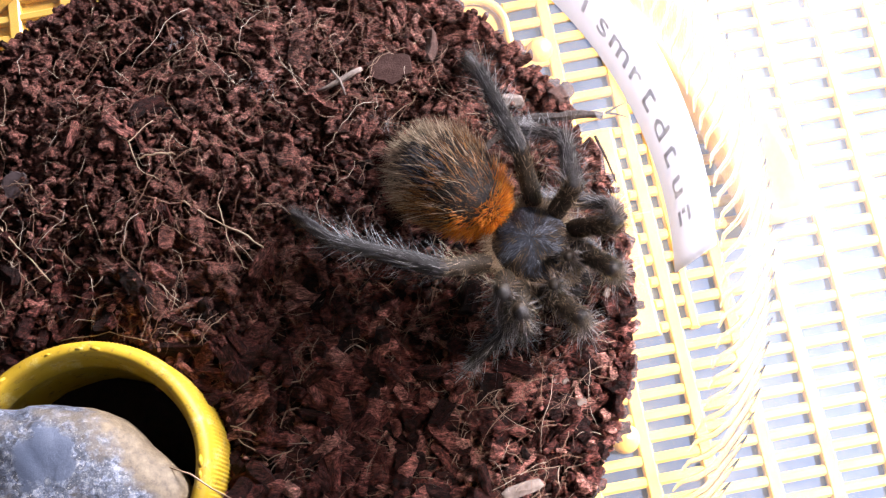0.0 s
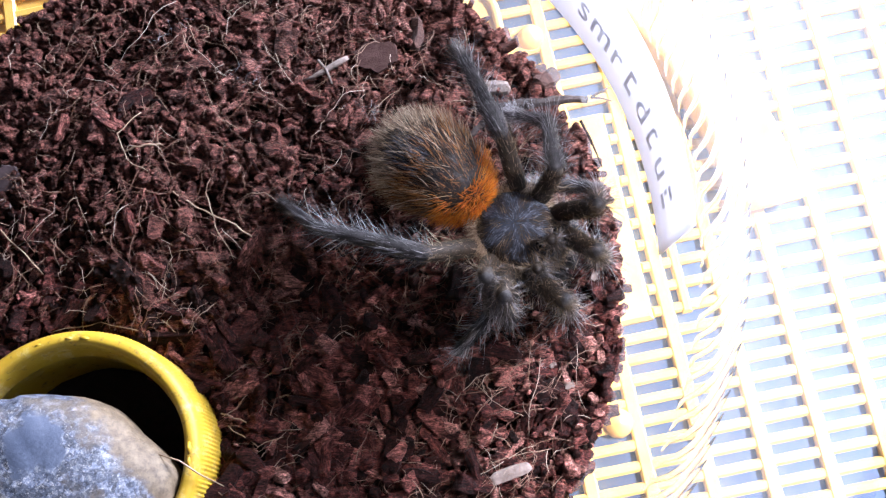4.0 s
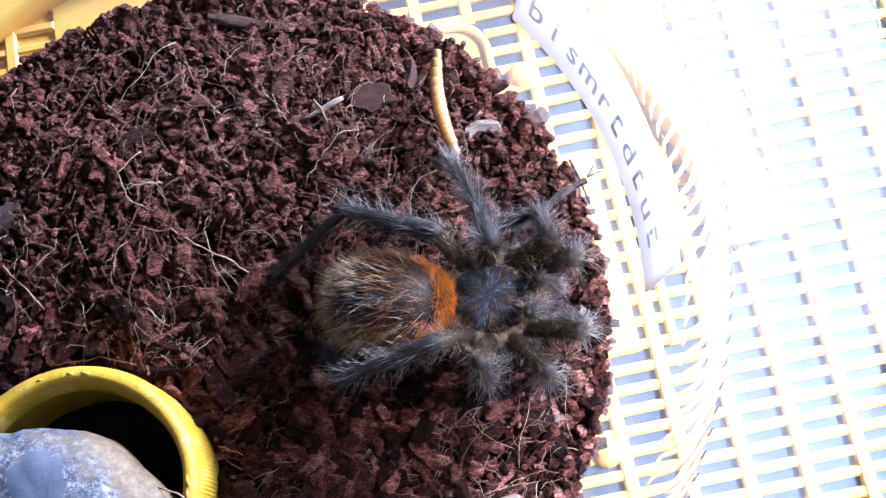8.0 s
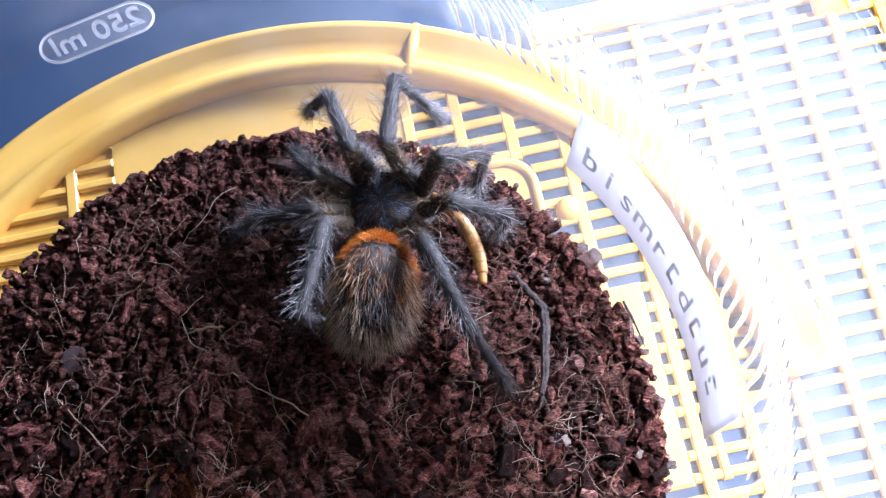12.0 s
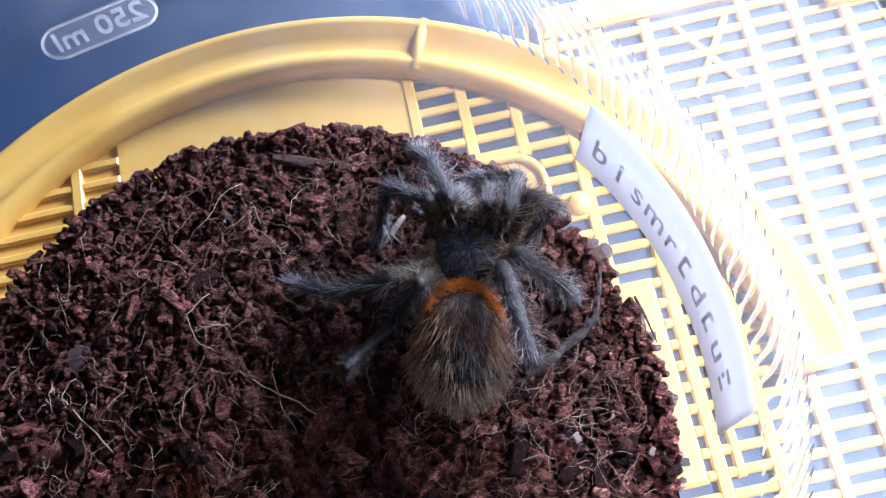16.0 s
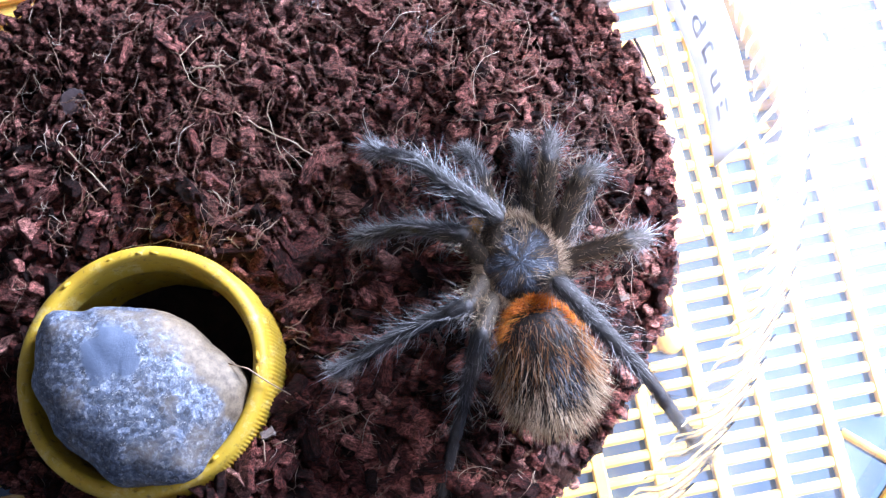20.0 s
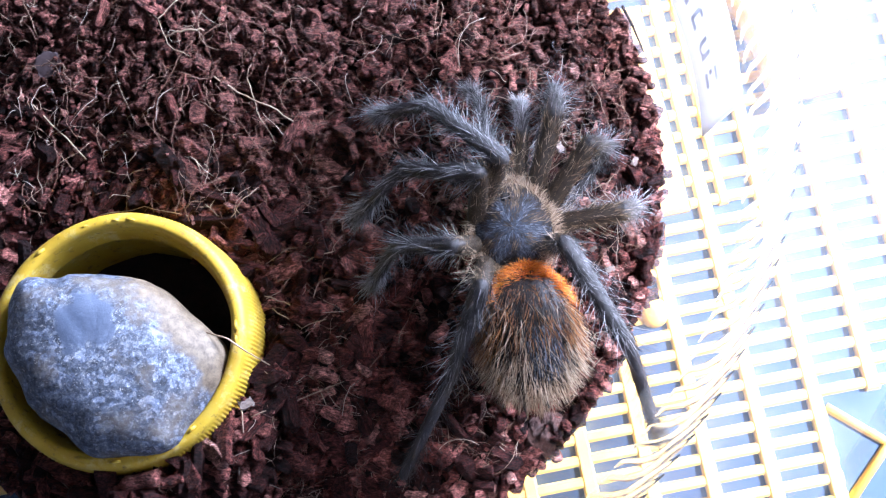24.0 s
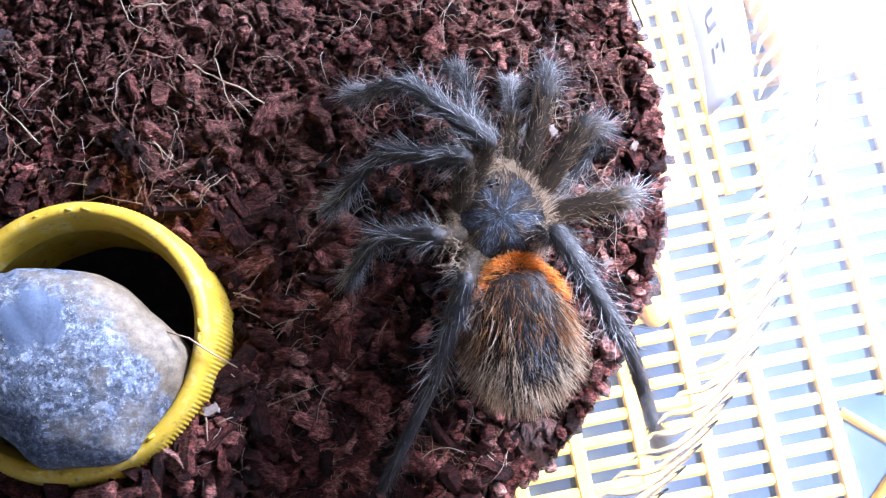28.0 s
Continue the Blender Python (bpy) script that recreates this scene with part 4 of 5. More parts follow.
def silk():
    """Short pale threads left where the spider has walked."""
    g = np.random.default_rng(23)
    pieces = []
    for cx, cy, many, wide in ((-12.6, 57.3, 18, 1.4), (-28.3, 62.8, 12, 2.2), (-39.2, 68.9, 12, 2.0), (6.0, 48.2, 10, 2.4), (-1.9, 37.2, 12, 2.4), (5.6, 38.0, 8, 1.4), (6.6, 26.0, 10, 2.2)):
        for k in range(many):
            pts = strand(g, cx + g.normal(0, wide * 0.5), cy + g.normal(0, wide * 0.5), g.uniform(0.8, 3.0), 0.55, 1.2)
            pieces.append(tube(pts, [g.uniform(0.014, 0.026)] * len(pts), 4))
    tagged(mesh_object("silk_threads", *join(pieces), SILK), "fine silvery silk threads clinging to the bark", "silk", kind="stuff")


def crumb(x, y, size, turn):
    outline = [(-0.9 * size, -0.5 * size), (0.7 * size, -0.6 * size), (0.9 * size, 0.4 * size), (-0.6 * size, 0.6 * size)]
    flat_piece("pale_crumb", over(x, y, 0.9), outline, 0.4 * size, PALE_TWIG, "small whitish crumb lying on the dark bark", "crumb", (12, -8, turn))


silk()
for x, y, size, turn in ((15.2, 35.4, 0.7, 70), (11.8, 22.1, 0.7, 20), (5.9, 37.2, 0.8, 120), (9.8, 24.5, 0.5, 45), (-58.5, 45.5, 0.5, 10)):
    crumb(x, y, size, turn)


# ---- loose pieces that the spider shifts ----
def twig():
    ob = thing("twig", "bent grey dry twig lying on the bark", "twig")
    g = random.Random(2)
    pts = [(-8.6, -2.6), (-6.6, -1.3), (-4.6, 0.1), (-3.0, 1.0), (-0.8, 1.1), (2.5, 0.6), (6.0, 0.2), (9.5, -0.8)]
    radii = [0.18, 0.36, 0.48, 0.58, 0.62, 0.60, 0.54, 0.4]
    line, wide = [], []
    for (x0, y0), (x1, y1), r0, r1 in zip(pts, pts[1:], radii, radii[1:]):
        for w in (0.0, 0.25, 0.5, 0.75):
            line.append((x0 + (x1 - x0) * w, y0 + (y1 - y0) * w + g.uniform(-0.1, 0.1), 0.5 + g.uniform(-0.08, 0.08)))
            wide.append((r0 + (r1 - r0) * w) * g.uniform(0.82, 1.18))
    mesh_object("stem", *tube(line, wide, 7), TWIG, ob, smooth=False)
    for s, e in (((-3.0, 1.1), (-2.4, 2.6)), ((9.0, -0.4), (11.5, -1.6)), ((9.2, -0.4), (11.8, 0.3))):
        mesh_object("twiglet", *tube([(*s, 0.6), ((s[0] + e[0]) / 2, (s[1] + e[1]) / 2, 0.9), (*e, 0.7)], [0.2, 0.14, 0.06], 5), TWIG, ob)
    return ob


TWIG_THING = twig()


def crossed():
    ob = thing("crossed_straw", "two crossed straw-coloured slivers lying on the bark", "straw")
    mesh_object("straw", *tube([(-3.3, -1.2, 0.2), (-1.8, -0.9, 0.5), (0, 0.0, 0.7), (1.8, 1.2, 0.6), (2.9, 1.8, 0.5)], [0.10, 0.25, 0.42, 0.42, 0.3], 8), PALE_TWIG, ob)
    mesh_object("straw", *tube([(-1.0, 1.6, 0.6), (0.1, 0.1, 1.0), (0.9, -1.8, 0.5)], [0.15, 0.2, 0.12], 6), PALE_TWIG, ob)
    return ob


CROSS = crossed()


def silver_flake():
    ob = thing("bark_flake", "silvery grey flake with a dark cross crack", "flake")
    outline = ragged([(-2.8, 0.8), (-1.3, 2.4), (1.5, 1.7), (2.6, -1.1), (1.3, -2.5), (-1.9, -1.4)], 0.22)
    n = len(outline)
    v = [(x, y, 0.0) for x, y in outline] + [(x * 0.94, y * 0.94, 0.45) for x, y in outline]
    f = [tuple(range(n))[::-1], tuple(range(n, 2 * n))] + [(i, (i + 1) % n, n + (i + 1) % n, n + i) for i in range(n)]
    mesh_object("flake_body", v, f, FLAKE, ob, smooth=False)
    mesh_object("underside", [(x * 1.03, y * 1.03, -0.25) for x, y in outline] + [(x * 1.06, y * 1.06, -0.02) for x, y in outline], f, DARK_FLAKE, ob, "dark underside", smooth=False)
    for a, b in (((-0.4, 2.0), (0.2, -2.0)), ((0.0, 0.1), (1.9, 0.6))):
        mesh_object("crack", *tube([(*a, 0.47), (*b, 0.47)], [0.09, 0.07], 5), DARK_FLAKE, ob)
    return ob


FLAKE_THING = silver_flake()


# ---- tarantula ----
SPIDER = thing("tarantula", "hairy grey-brown tarantula with an orange band on its abdomen", "spider")


def ellipsoid(cx, cy, cz, a, b, c, n=32, m=20, shape=None):
    v, f = [], []
    for j in range(m + 1):
        th = math.pi * j / m
        for i in range(n):
            ph = 2 * math.pi * i / n
            d = Vector((math.cos(th), math.sin(th) * math.cos(ph), math.sin(th) * math.sin(ph)))
            s = shape(d) if shape else 1.0
            v.append((cx + a * d.x, cy + b * d.y * s, cz + c * d.z * s))
    for j in range(m):
        for i in range(n):
            p, q = j * n + i, j * n + (i + 1) % n
            f.append((p, q, q + n, p + n))
    return v, f


def egg(d):
    return 1.04 - 0.11 * d.x - 0.14 * d.x * d.x


ABD = (-7.5, 0.0, 7.8, 7.3, 5.1, 5.2)


def abdomen():
    ob = mesh_object("abdomen", *ellipsoid(*ABD, shape=egg), ABDOMEN_SKIN, SPIDER, "plump hairy abdomen")
    r = random.Random(21)
    cx, cy, cz, a, b, c = ABD
    sets = {"tan": [], "slate": [], "orange": [], "brown": [], "russet": []}
    for k in range(11500):
        th = math.acos(r.uniform(-1, 1))
        ph = r.uniform(0, 2 * math.pi)
        d = Vector((math.cos(th), math.sin(th) * math.cos(ph), math.sin(th) * math.sin(ph)))
        if d.z < -0.45:
            continue
        s = egg(d)
        root = Vector((cx + a * d.x, cy + b * d.y * s, cz + c * d.z * s))
        n = Vector((d.x / a, d.y / b, d.z / c)).normalized()
        # tufts: neighbouring hairs lean together
        sway = noise.noise(root * 0.8 + Vector((9, 0, 0))), noise.noise(root * 0.8 + Vector((0, 7, 0)))
        loose = Vector((r.gauss(0, 0.13), r.gauss(0, 0.13), r.gauss(0, 0.10)))
        way = n * (0.34 + 0.25 * max(sway[1], 0.0)) + Vector((-0.85, 0.75 * sway[0], 0)) + loose
        if d.x < -0.5:
            way = n * 0.55 + Vector((-0.65, 0.5 * sway[0], -0.05)) + loose * 1.4
        front = d.x + r.gauss(0, 0.05)
        droop = Vector((-0.25, d.y * 0.25, -0.35)) + Vector((0, 0.25 * sway[1], 0))
        # sides and rear get more tan hair, which also paints their sunlit rim
        edge = abs(d.y) > 0.72 or d.x < -0.78
        if front > 0.72 or (front > 0.45 and abs(d.y) > 0.62 and r.random() < 0.7):
            sets["orange"].append((root, n * 0.75 + Vector((-0.4, r.gauss(0, 0.22), r.gauss(0, 0.2))), r.uniform(0.9, 1.9), droop))
        elif front > -0.35 and r.random() < (0.42 if abs(d.y) > 0.66 else 0.34 if front > 0.35 else 0.20):
            sets["russet"].append((root, way, r.uniform(1.2, 2.4), droop))
        elif d.z > 0.45 and -0.80 < d.x < -0.05 and -0.60 < d.y < 0.10 and r.random() < 0.72:
            sets["slate"].append((root, way, r.uniform(0.5, 1.2), droop))
        elif r.random() < (0.44 if d.x < -0.45 else 0.42 if edge else 0.12 + 0.26 * max(0.0, sway[1] + 0.1)) * (1.0 if d.x < 0.05 else 0.45):
            sets["tan"].append((root, way + loose, r.uniform(1.4, 3.0), droop))
        else:
            sets["brown"].append((root, way, r.uniform(0.6, 1.3), droop))
    for k, m, w in (("tan", TAN_HAIR, 0.033), ("slate", BLUE_HAIR, 0.038), ("orange", ORANGE_HAIR, 0.034), ("brown", DARK_HAIR, 0.036), ("russet", RUSSET_HAIR, 0.032)):
        mesh_object({"tan": "tan_bristles", "slate": "slate_bristles", "orange": "orange_band", "brown": "brown_bristles", "russet": "russet_bristles"}[k], *hairs(sets[k], w), m, ob)
    for y in (-0.9, 0.9):
        mesh_object("spinneret", *tube([(-14.6, y, 6.4), (-15.8, y * 1.3, 6.2), (-16.6, y * 1.6, 6.3)], [0.5, 0.4, 0.15], 7), SKIN, ob)
    return ob


def carapace():
    def cara(d):
        return 1.0 - 0.16 * max(0.0, d.x) - 0.05 * abs(d.y)
    ob = mesh_object("carapace", *ellipsoid(4.7, 0, 7.5, 5.3, 4.8, 2.3, shape=cara), CARAPACE_SKIN, SPIDER, "slate-grey carapace edged with tan hair")
    r = random.Random(31)
    sets = {"slate": [], "dark": [], "brown": [], "fringe": []}
    for k in range(6200):
        th = math.acos(r.uniform(-1, 1))
        ph = r.uniform(0, math.pi)
        d = Vector((math.cos(th), math.sin(th) * math.cos(ph), math.sin(th) * math.sin(ph)))
        s = cara(d)
        root = Vector((4.7 + 5.3 * d.x, 4.8 * d.y * s, 7.5 + 2.3 * d.z * s))
        n = Vector((d.x / 5.3, d.y / 4.8, d.z / 2.3)).normalized()
        # the down lies flat and runs outwards from the middle, in dark and pale rays
        out = Vector((root.x - 3.9, root.y, 0))
        far = out.length / 4.6
        a = math.atan2(out.y, out.x)
        swing = noise.noise(root * 0.8)
        flat = out.normalized() + Vector((-out.y, out.x, 0)).normalized() * (0.9 * swing + r.gauss(0, 0.12))
        flat = flat - n * flat.dot(n)
        # slate strands, thickest mid-shell, also put the glossy blue sheen into hair colour
        ray = 0.5 * math.sin(6.0 * a + 2.2 * swing) + 1.1 * noise.noise(root * 0.9 + Vector((4, 2, 0))) + r.gauss(0, 0.25)
        if d.z < 0.30:
            sets["fringe"].append((root, flat * 0.8 + n * r.uniform(0.2, 0.7) + Vector((r.gauss(0, 0.25), r.gauss(0, 0.25), 0.15)), r.uniform(0.9, 2.1), Vector((0, 0, -0.25))))
        elif ray > 0.02 + 0.35 * far:
            sets["slate"].append((root, flat + n * 0.06, r.uniform(0.35, 0.75), -n * 0.12))
        elif ray < 0.75 * far - 1.0:
            sets["fringe" if far > 0.8 and r.random() < 0.35 else "brown"].append((root, flat + n * 0.10, r.uniform(0.5, 1.2), -n * 0.12))
        else:
            sets["dark"].append((root, flat + n * 0.06, r.uniform(0.35, 0.75), -n * 0.12))
    mesh_object("carapace_down", *hairs(sets["slate"], 0.034), BLUE_HAIR, ob)
    mesh_object("dark_down", *hairs(sets["dark"], 0.036), DARK_HAIR, ob)
    mesh_object("brown_down", *hairs(sets["brown"], 0.028), BROWN_HAIR, ob)
    mesh_object("carapace_fringe", *hairs(sets["fringe"], 0.028), TAN_HAIR, ob)
    mesh_object("eye_mound", *ellipsoid(7.9, 0, 8.95, 0.6, 0.65, 0.42, 14, 8), SKIN, ob)
    for y, x in ((0.5, 8.1), (-0.5, 8.1), (0.45, 7.6), (-0.45, 7.6)):
        mesh_object("eye", *ellipsoid(x, y * 0.8, 9.3, 0.17, 0.17, 0.13, 8, 6), EYE, ob)
    mesh_object("sternum", *ellipsoid(4.4, 0, 5.0, 4.0, 3.2, 1.4, 20, 10), SKIN, SPIDER)
    mesh_object("pedicel", *tube([(-1.6, 0, 7.0), (0.3, 0, 6.9)], [1.3, 1.3], 10), SKIN, SPIDER)
    for y in (-1.15, 1.15):
        ch = mesh_object("chelicera", *ellipsoid(10.2, y, 5.9, 2.3, 1.15, 1.6, 16, 10), SKIN, SPIDER)
        st = [(Vector((10.2 + r.uniform(-1.8, 2.2), y + r.uniform(-0.9, 0.9), 7.2)), Vector((0.8, r.gauss(0, 0.3), 0.35)), r.uniform(0.7, 1.5), Vector((0, 0, -0.6))) for _ in range(90)]
        mesh_object("chelicera_hair", *hairs(st, 0.05), GREY_HAIR, ch)
        mesh_object("fang", *tube([(12.0, y, 5.2), (12.3, y, 3.9), (11.5, y, 2.8)], [0.36, 0.28, 0.05], 7), EYE, ch)


bark_clod()
ABDOMEN = abdomen()
carapace()
HIP = {1: (7.9, 3.3), 2: (6.0, 4.2), 3: (4.0, 4.4), 4: (2.0, 3.9), "P": (9.3, 1.9)}
HIP_Z = 5.9
LENGTHS = {1: (10.0, 11.4, 10.6), 2: (9.5, 10.4, 10.2), 3: (8.6, 8.8, 9.6), 4: (9.6, 13.4, 14.2), "P": (6.4, 5.0, 4.4)}
KNOWN = {}


def segment(name, pair, length, r0, r1, mats, count, hair_len, sub=None):
    """One leg segment along +x with its bristles; built once for each pair and shared by both sides."""
    key = (name, pair)
    if key not in KNOWN:
        r = random.Random(len(name) * 31 + (9 if pair == "P" else pair))
        e = 0.7 * r0 / length
        xs = [-e, -0.7 * e, 0, 0.1, 0.3, 0.65, 0.92, 1.0, 1 + 0.6 * e, 1 + 0.9 * e]
        rs = [r0 * 0.2, r0 * 0.62, r0 * 0.9, r0 * 1.02, r0 * 1.05, (r0 + r1) / 2 * 1.04, r1, r1 * 0.92, r1 * 0.6, r1 * 0.15]
        body = tube([(x * length, 0, 0) for x in xs], rs, 12)
        strands, pale = [], []
        for k in range(count):
            x, w = r.uniform(-0.06, 1.0), r.uniform(0, 2 * math.pi)
            q = (r0 + (r1 - r0) * x) * (1.22 if name.endswith("tibia") and x < 0.36 else 1.0)
            n = Vector((0, math.cos(w), math.sin(w)))
            root = Vector((x * length, 0, 0)) + n * q * 0.95
            long_one = r.random() < (0.08 if "femur" in name else 0.17)
            lean = r.uniform(0.2, 0.9) if long_one else r.uniform(1.8, 4.5)
            way = Vector((lean, 0, 0)) + n + Vector((0, r.gauss(0, 0.2), r.gauss(0, 0.2)))
            ln = hair_len * (r.uniform(0.7, 1.25) if long_one else r.uniform(0.22, 0.5))
            (pale if r.random() < (0.6 if long_one else mats[3]) else strands).append((root, way, ln, Vector((r.uniform(0.1, 0.9), r.gauss(0, 0.28), r.gauss(-0.15, 0.28)))))
        tip = []
        if sub:
            for k in range(360):
                w = r.uniform(0, 2 * math.pi)
                n = Vector((0, math.cos(w), math.sin(w)))
                x = sub[0] * length + r.uniform(0, 1.02) * (1 - sub[0]) * length
                tip.append((Vector((x, 0, 0)) + n * r1 * 0.9, n * 0.8 + Vector((0.75, 0, 0)), r.uniform(0.7, 1.8), Vector((r.uniform(0.0, 0.6), r.gauss(0, 0.25), r.gauss(-0.1, 0.25)))))
        KNOWN[key] = (body, hairs(strands, 0.021), hairs(pale, 0.022), hairs(tip, 0.020), {})
    body, dark, light, tip, made = KNOWN[key]

    def shared(what, geometry, mat, parent):
        if what in made:
            ob = new(what, made[what])
            ob.parent = parent
            return ob
        ob = mesh_object(what, *geometry, mat, parent)
        made[what] = ob.data
        return ob
    ob = shared(name, body, mats[0], SPIDER)
    shared("bristles", dark, mats[1], ob)
    shared("pale_bristles", light, mats[2], ob)
    if sub:
        k = sub[0]
        shared("tarsus", tube([(length * (k + (1 - k) * s), 0, 0) for s in (0, 0.15, 0.6, 0.92, 1.0)], [r1 * 0.9, r1 * 1.1, r1 * 1.15, r1 * 1.0, r1 * 0.5], 10), SKIN if pair == 4 else LEG_SKIN, ob)
        shared("tarsal_brush", tip, DARK_HAIR if pair == 4 else PALE_HAIR, ob)
        shared("claw", tube([(length * 0.99, 0, -r1 * 0.3), (length * 1.03, 0, -r1 * 0.7), (length * 1.035, 0, -r1 * 1.2)], [0.16, 0.12, 0.03], 5), EYE, ob)
    elif name == "tibia":
        shared("patella", tube([(s * length * 0.36, 0, 0.15) for s in (-0.22, -0.12, 0.1, 0.5, 0.85, 1)], [r0 * 0.2, r0 * 0.75, r0 * 1.08, r0 * 1.15, r0 * 1.08, r0 * 0.8], 12), LEG_SKIN, ob)
    return ob


LEG_PARTS = {}
for side in "LR":
    for k in (1, 2, 3, 4, "P"):
        a, b, c = LENGTHS[k]
        big = 0.68 if k == "P" else 1.0
        LEG_PARTS[side + str(k) if k != "P" else "P" + side] = (
            segment("pedipalp_femur" if k == "P" else "femur", k, a, 1.12 * big, 1.0 * big, (FEMUR_SKIN, BROWN_HAIR, TAN_HAIR, 0.12), 950, 2.2 * big),
            segment("pedipalp_tibia" if k == "P" else "tibia", k, b, 0.95 * big, 0.78 * big, (LEG_SKIN, GREY_HAIR, PALE_HAIR, 0.10), 1050, 2.7 * big),
            segment("pedipalp_tarsus" if k == "P" else "metatarsus", k, c, 0.70 * big, 0.60 * big, (SKIN, DARK_HAIR, GREY_HAIR, 0.08) if k == 4 else (LEG_SKIN, GREY_HAIR, PALE_HAIR, 0.10), 900, (1.8 if k == 4 else 2.5) * big, (0.62,)))
        hx, hy = HIP[k]
        s = 1 if side == "L" else -1
        mesh_object("coxa", *tube([(hx * 0.75 + 1.0, s * hy * 0.4, 5.6), (hx, s * hy * 0.75, 6.0), (hx + 0.1, s * hy * 1.1, 6.1)], [1.2 * big, 1.35 * big, 1.1 * big], 10), FEMUR_SKIN, SPIDER)


# ---- mealworm ----
MEALWORM = thing("mealworm", "glossy amber mealworm dropped onto the bark", "mealworm")
WORM_N, WORM_STEP = 11, 1.36
WORM_PARTS = []
for i in range(WORM_N):
    r = 0.98 * (1 - 0.35 * abs(i / (WORM_N - 1) - 0.45) ** 1.5 * 2)
    r *= 0.78 if i in (0, WORM_N - 1) else 1.0
    seg = mesh_object("body_ring", *tube([(-0.85, 0, 0), (-0.6, 0, 0), (0.1, 0, 0), (0.6, 0, 0), (0.85, 0, 0)], [r * 0.9, r * 0.98, r * 1.01, r * 0.985, r * 0.88], 14), WORM_DARK if i == WORM_N - 1 else WORM, MEALWORM)
    mesh_object("ring_band", *tube([(0.5, 0, 0), (0.62, 0, 0), (0.74, 0, 0)], [r * 0.94, r * 0.975, r * 0.88], 14), WORM_DARK, seg)
    WORM_PARTS.append(seg)
    if i > WORM_N - 4:
        for y in (-1, 1):
            mesh_object("worm_leg", *tube([(0, y * r * 0.7, -r * 0.6), (0.2, y * r * 1.15, -r * 1.0)], [0.14, 0.05], 5), WORM_DARK, seg)

chips()


# ---- movement ----
def stance(x, y, yaw, bend, **limbs):
    """Where the waist stands, the heading, the abdomen's turn, and for each limb the bearing (from the heading)
    and the rise of thigh, shin and foot, in degrees."""
    return dict(x=x, y=y, yaw=yaw, bend=bend, **limbs)


STANCE_A = stance(2.4, 42.0, -39, -0,
    L1=(-13, 51, 83, -76, 164, -23), L2=(23, 55, 122, -60, -158, -33), L3=(73, 73, 133, -29, 179, -48), L4=(150, 54, 150, -20, 142, -58), PL=(-98, 76, 40, -76, 37, -87),
    R1=(-12, 47, 79, -81, 166, -14), R2=(-55, 57, -6, -84, 123, -23), R3=(-60, 63, -38, -73, -102, -41), R4=(-119, 44, -158, -6, 172, -48), PR=(-68, 76, 43, -77, 50, -87))
STANCE_B = stance(-1.3, 45.1, -53, 29,
    L1=(15, 44, 106, -75, -167, -13), L2=(37, 48, 122, -67, -144, -23), L3=(57, 73, 149, -27, 162, -49), L4=(140, 64, 158, -41, 168, -39), PL=(-41, 74, 34, -61, 26, -79),
    R1=(28, 31, -30, -82, -150, -1), R2=(-36, 60, -17, 32, 150, -82), R3=(-43, 34, -111, -69, 137, -18), R4=(-70, 51, -130, -11, 172, -47), PR=(-6, 68, 15, -73, -6, -86))
STANCE_C = stance(-4.2, 40.2, -5, 2,
    L1=(-11, 30, 49, -71, 167, -4), L2=(13, 41, 85, -50, -167, -26), L3=(68, 49, 110, -49, -112, -38), L4=(112, 70, 100, -62, 126, -21), PL=(-32, 64, 5, -66, 51, -59),
    R1=(-17, 52, 18, -73, 163, -18), R2=(-33, 57, -45, -40, 95, -65), R3=(-51, 58, -81, -78, 130, -32), R4=(-123, 45, -161, -68, 159, -7), PR=(-64, 77, 23, -69, 9, -71))
STANCE_D = stance(-0.1, 34.3, -2, 2,
    L1=(-18, 65, 49, -62, 162, -33), L2=(49, 45, 85, -47, -131, -33), L3=(101, 63, 119, -34, 125, -39), L4=(153, 47, 166, 3, -176, -75), PL=(-84, 81, 42, -67, 48, -81),
    R1=(-7, 65, 18, -73, 173, -26), R2=(-42, 60, 7, -81, 137, -25), R3=(-105, 65, -79, -74, 74, -37), R4=(-148, 60, -161, -21, 101, -61), PR=(-86, 79, 39, -69, 42, -82))
STANCE_E = stance(-0.6, 35.1, 3, -4,
    L1=(-8, 53, 65, -67, 172, -21), L2=(10, 51, 98, -52, -170, -32), L3=(41, 82, 104, -31, 111, -34), L4=(141, 61, 154, -23, -152, -34), PL=(-54, 79, 20, -65, 28, -79),
    R1=(-25, 48, 60, -71, 154, -17), R2=(-56, 41, 41, -83, 123, -13), R3=(-110, 58, -57, -80, 69, -32), R4=(-150, 58, -169, -25, 113, -52), PR=(-124, 77, 39, -60, 37, -76))
STANCE_F = stance(-17.7, 63.7, 89, -5,
    L1=(64, 87, 28, -16, 65, -60), L2=(81, 62, 37, -41, -99, -45), L3=(131, 56, 90, -19, 75, -59), L4=(145, 66, 172, 11, -29, -77), PL=(177, 77, 26, -46, 21, -52),
    R1=(80, 70, -0, -10, -104, -55), R2=(-55, 65, -59, -44, 141, -78), R3=(-100, 54, -92, -35, 87, -77), R4=(-152, 53, -154, 3, -137, -63), PR=(-153, 67, -65, -71, -23, -83))
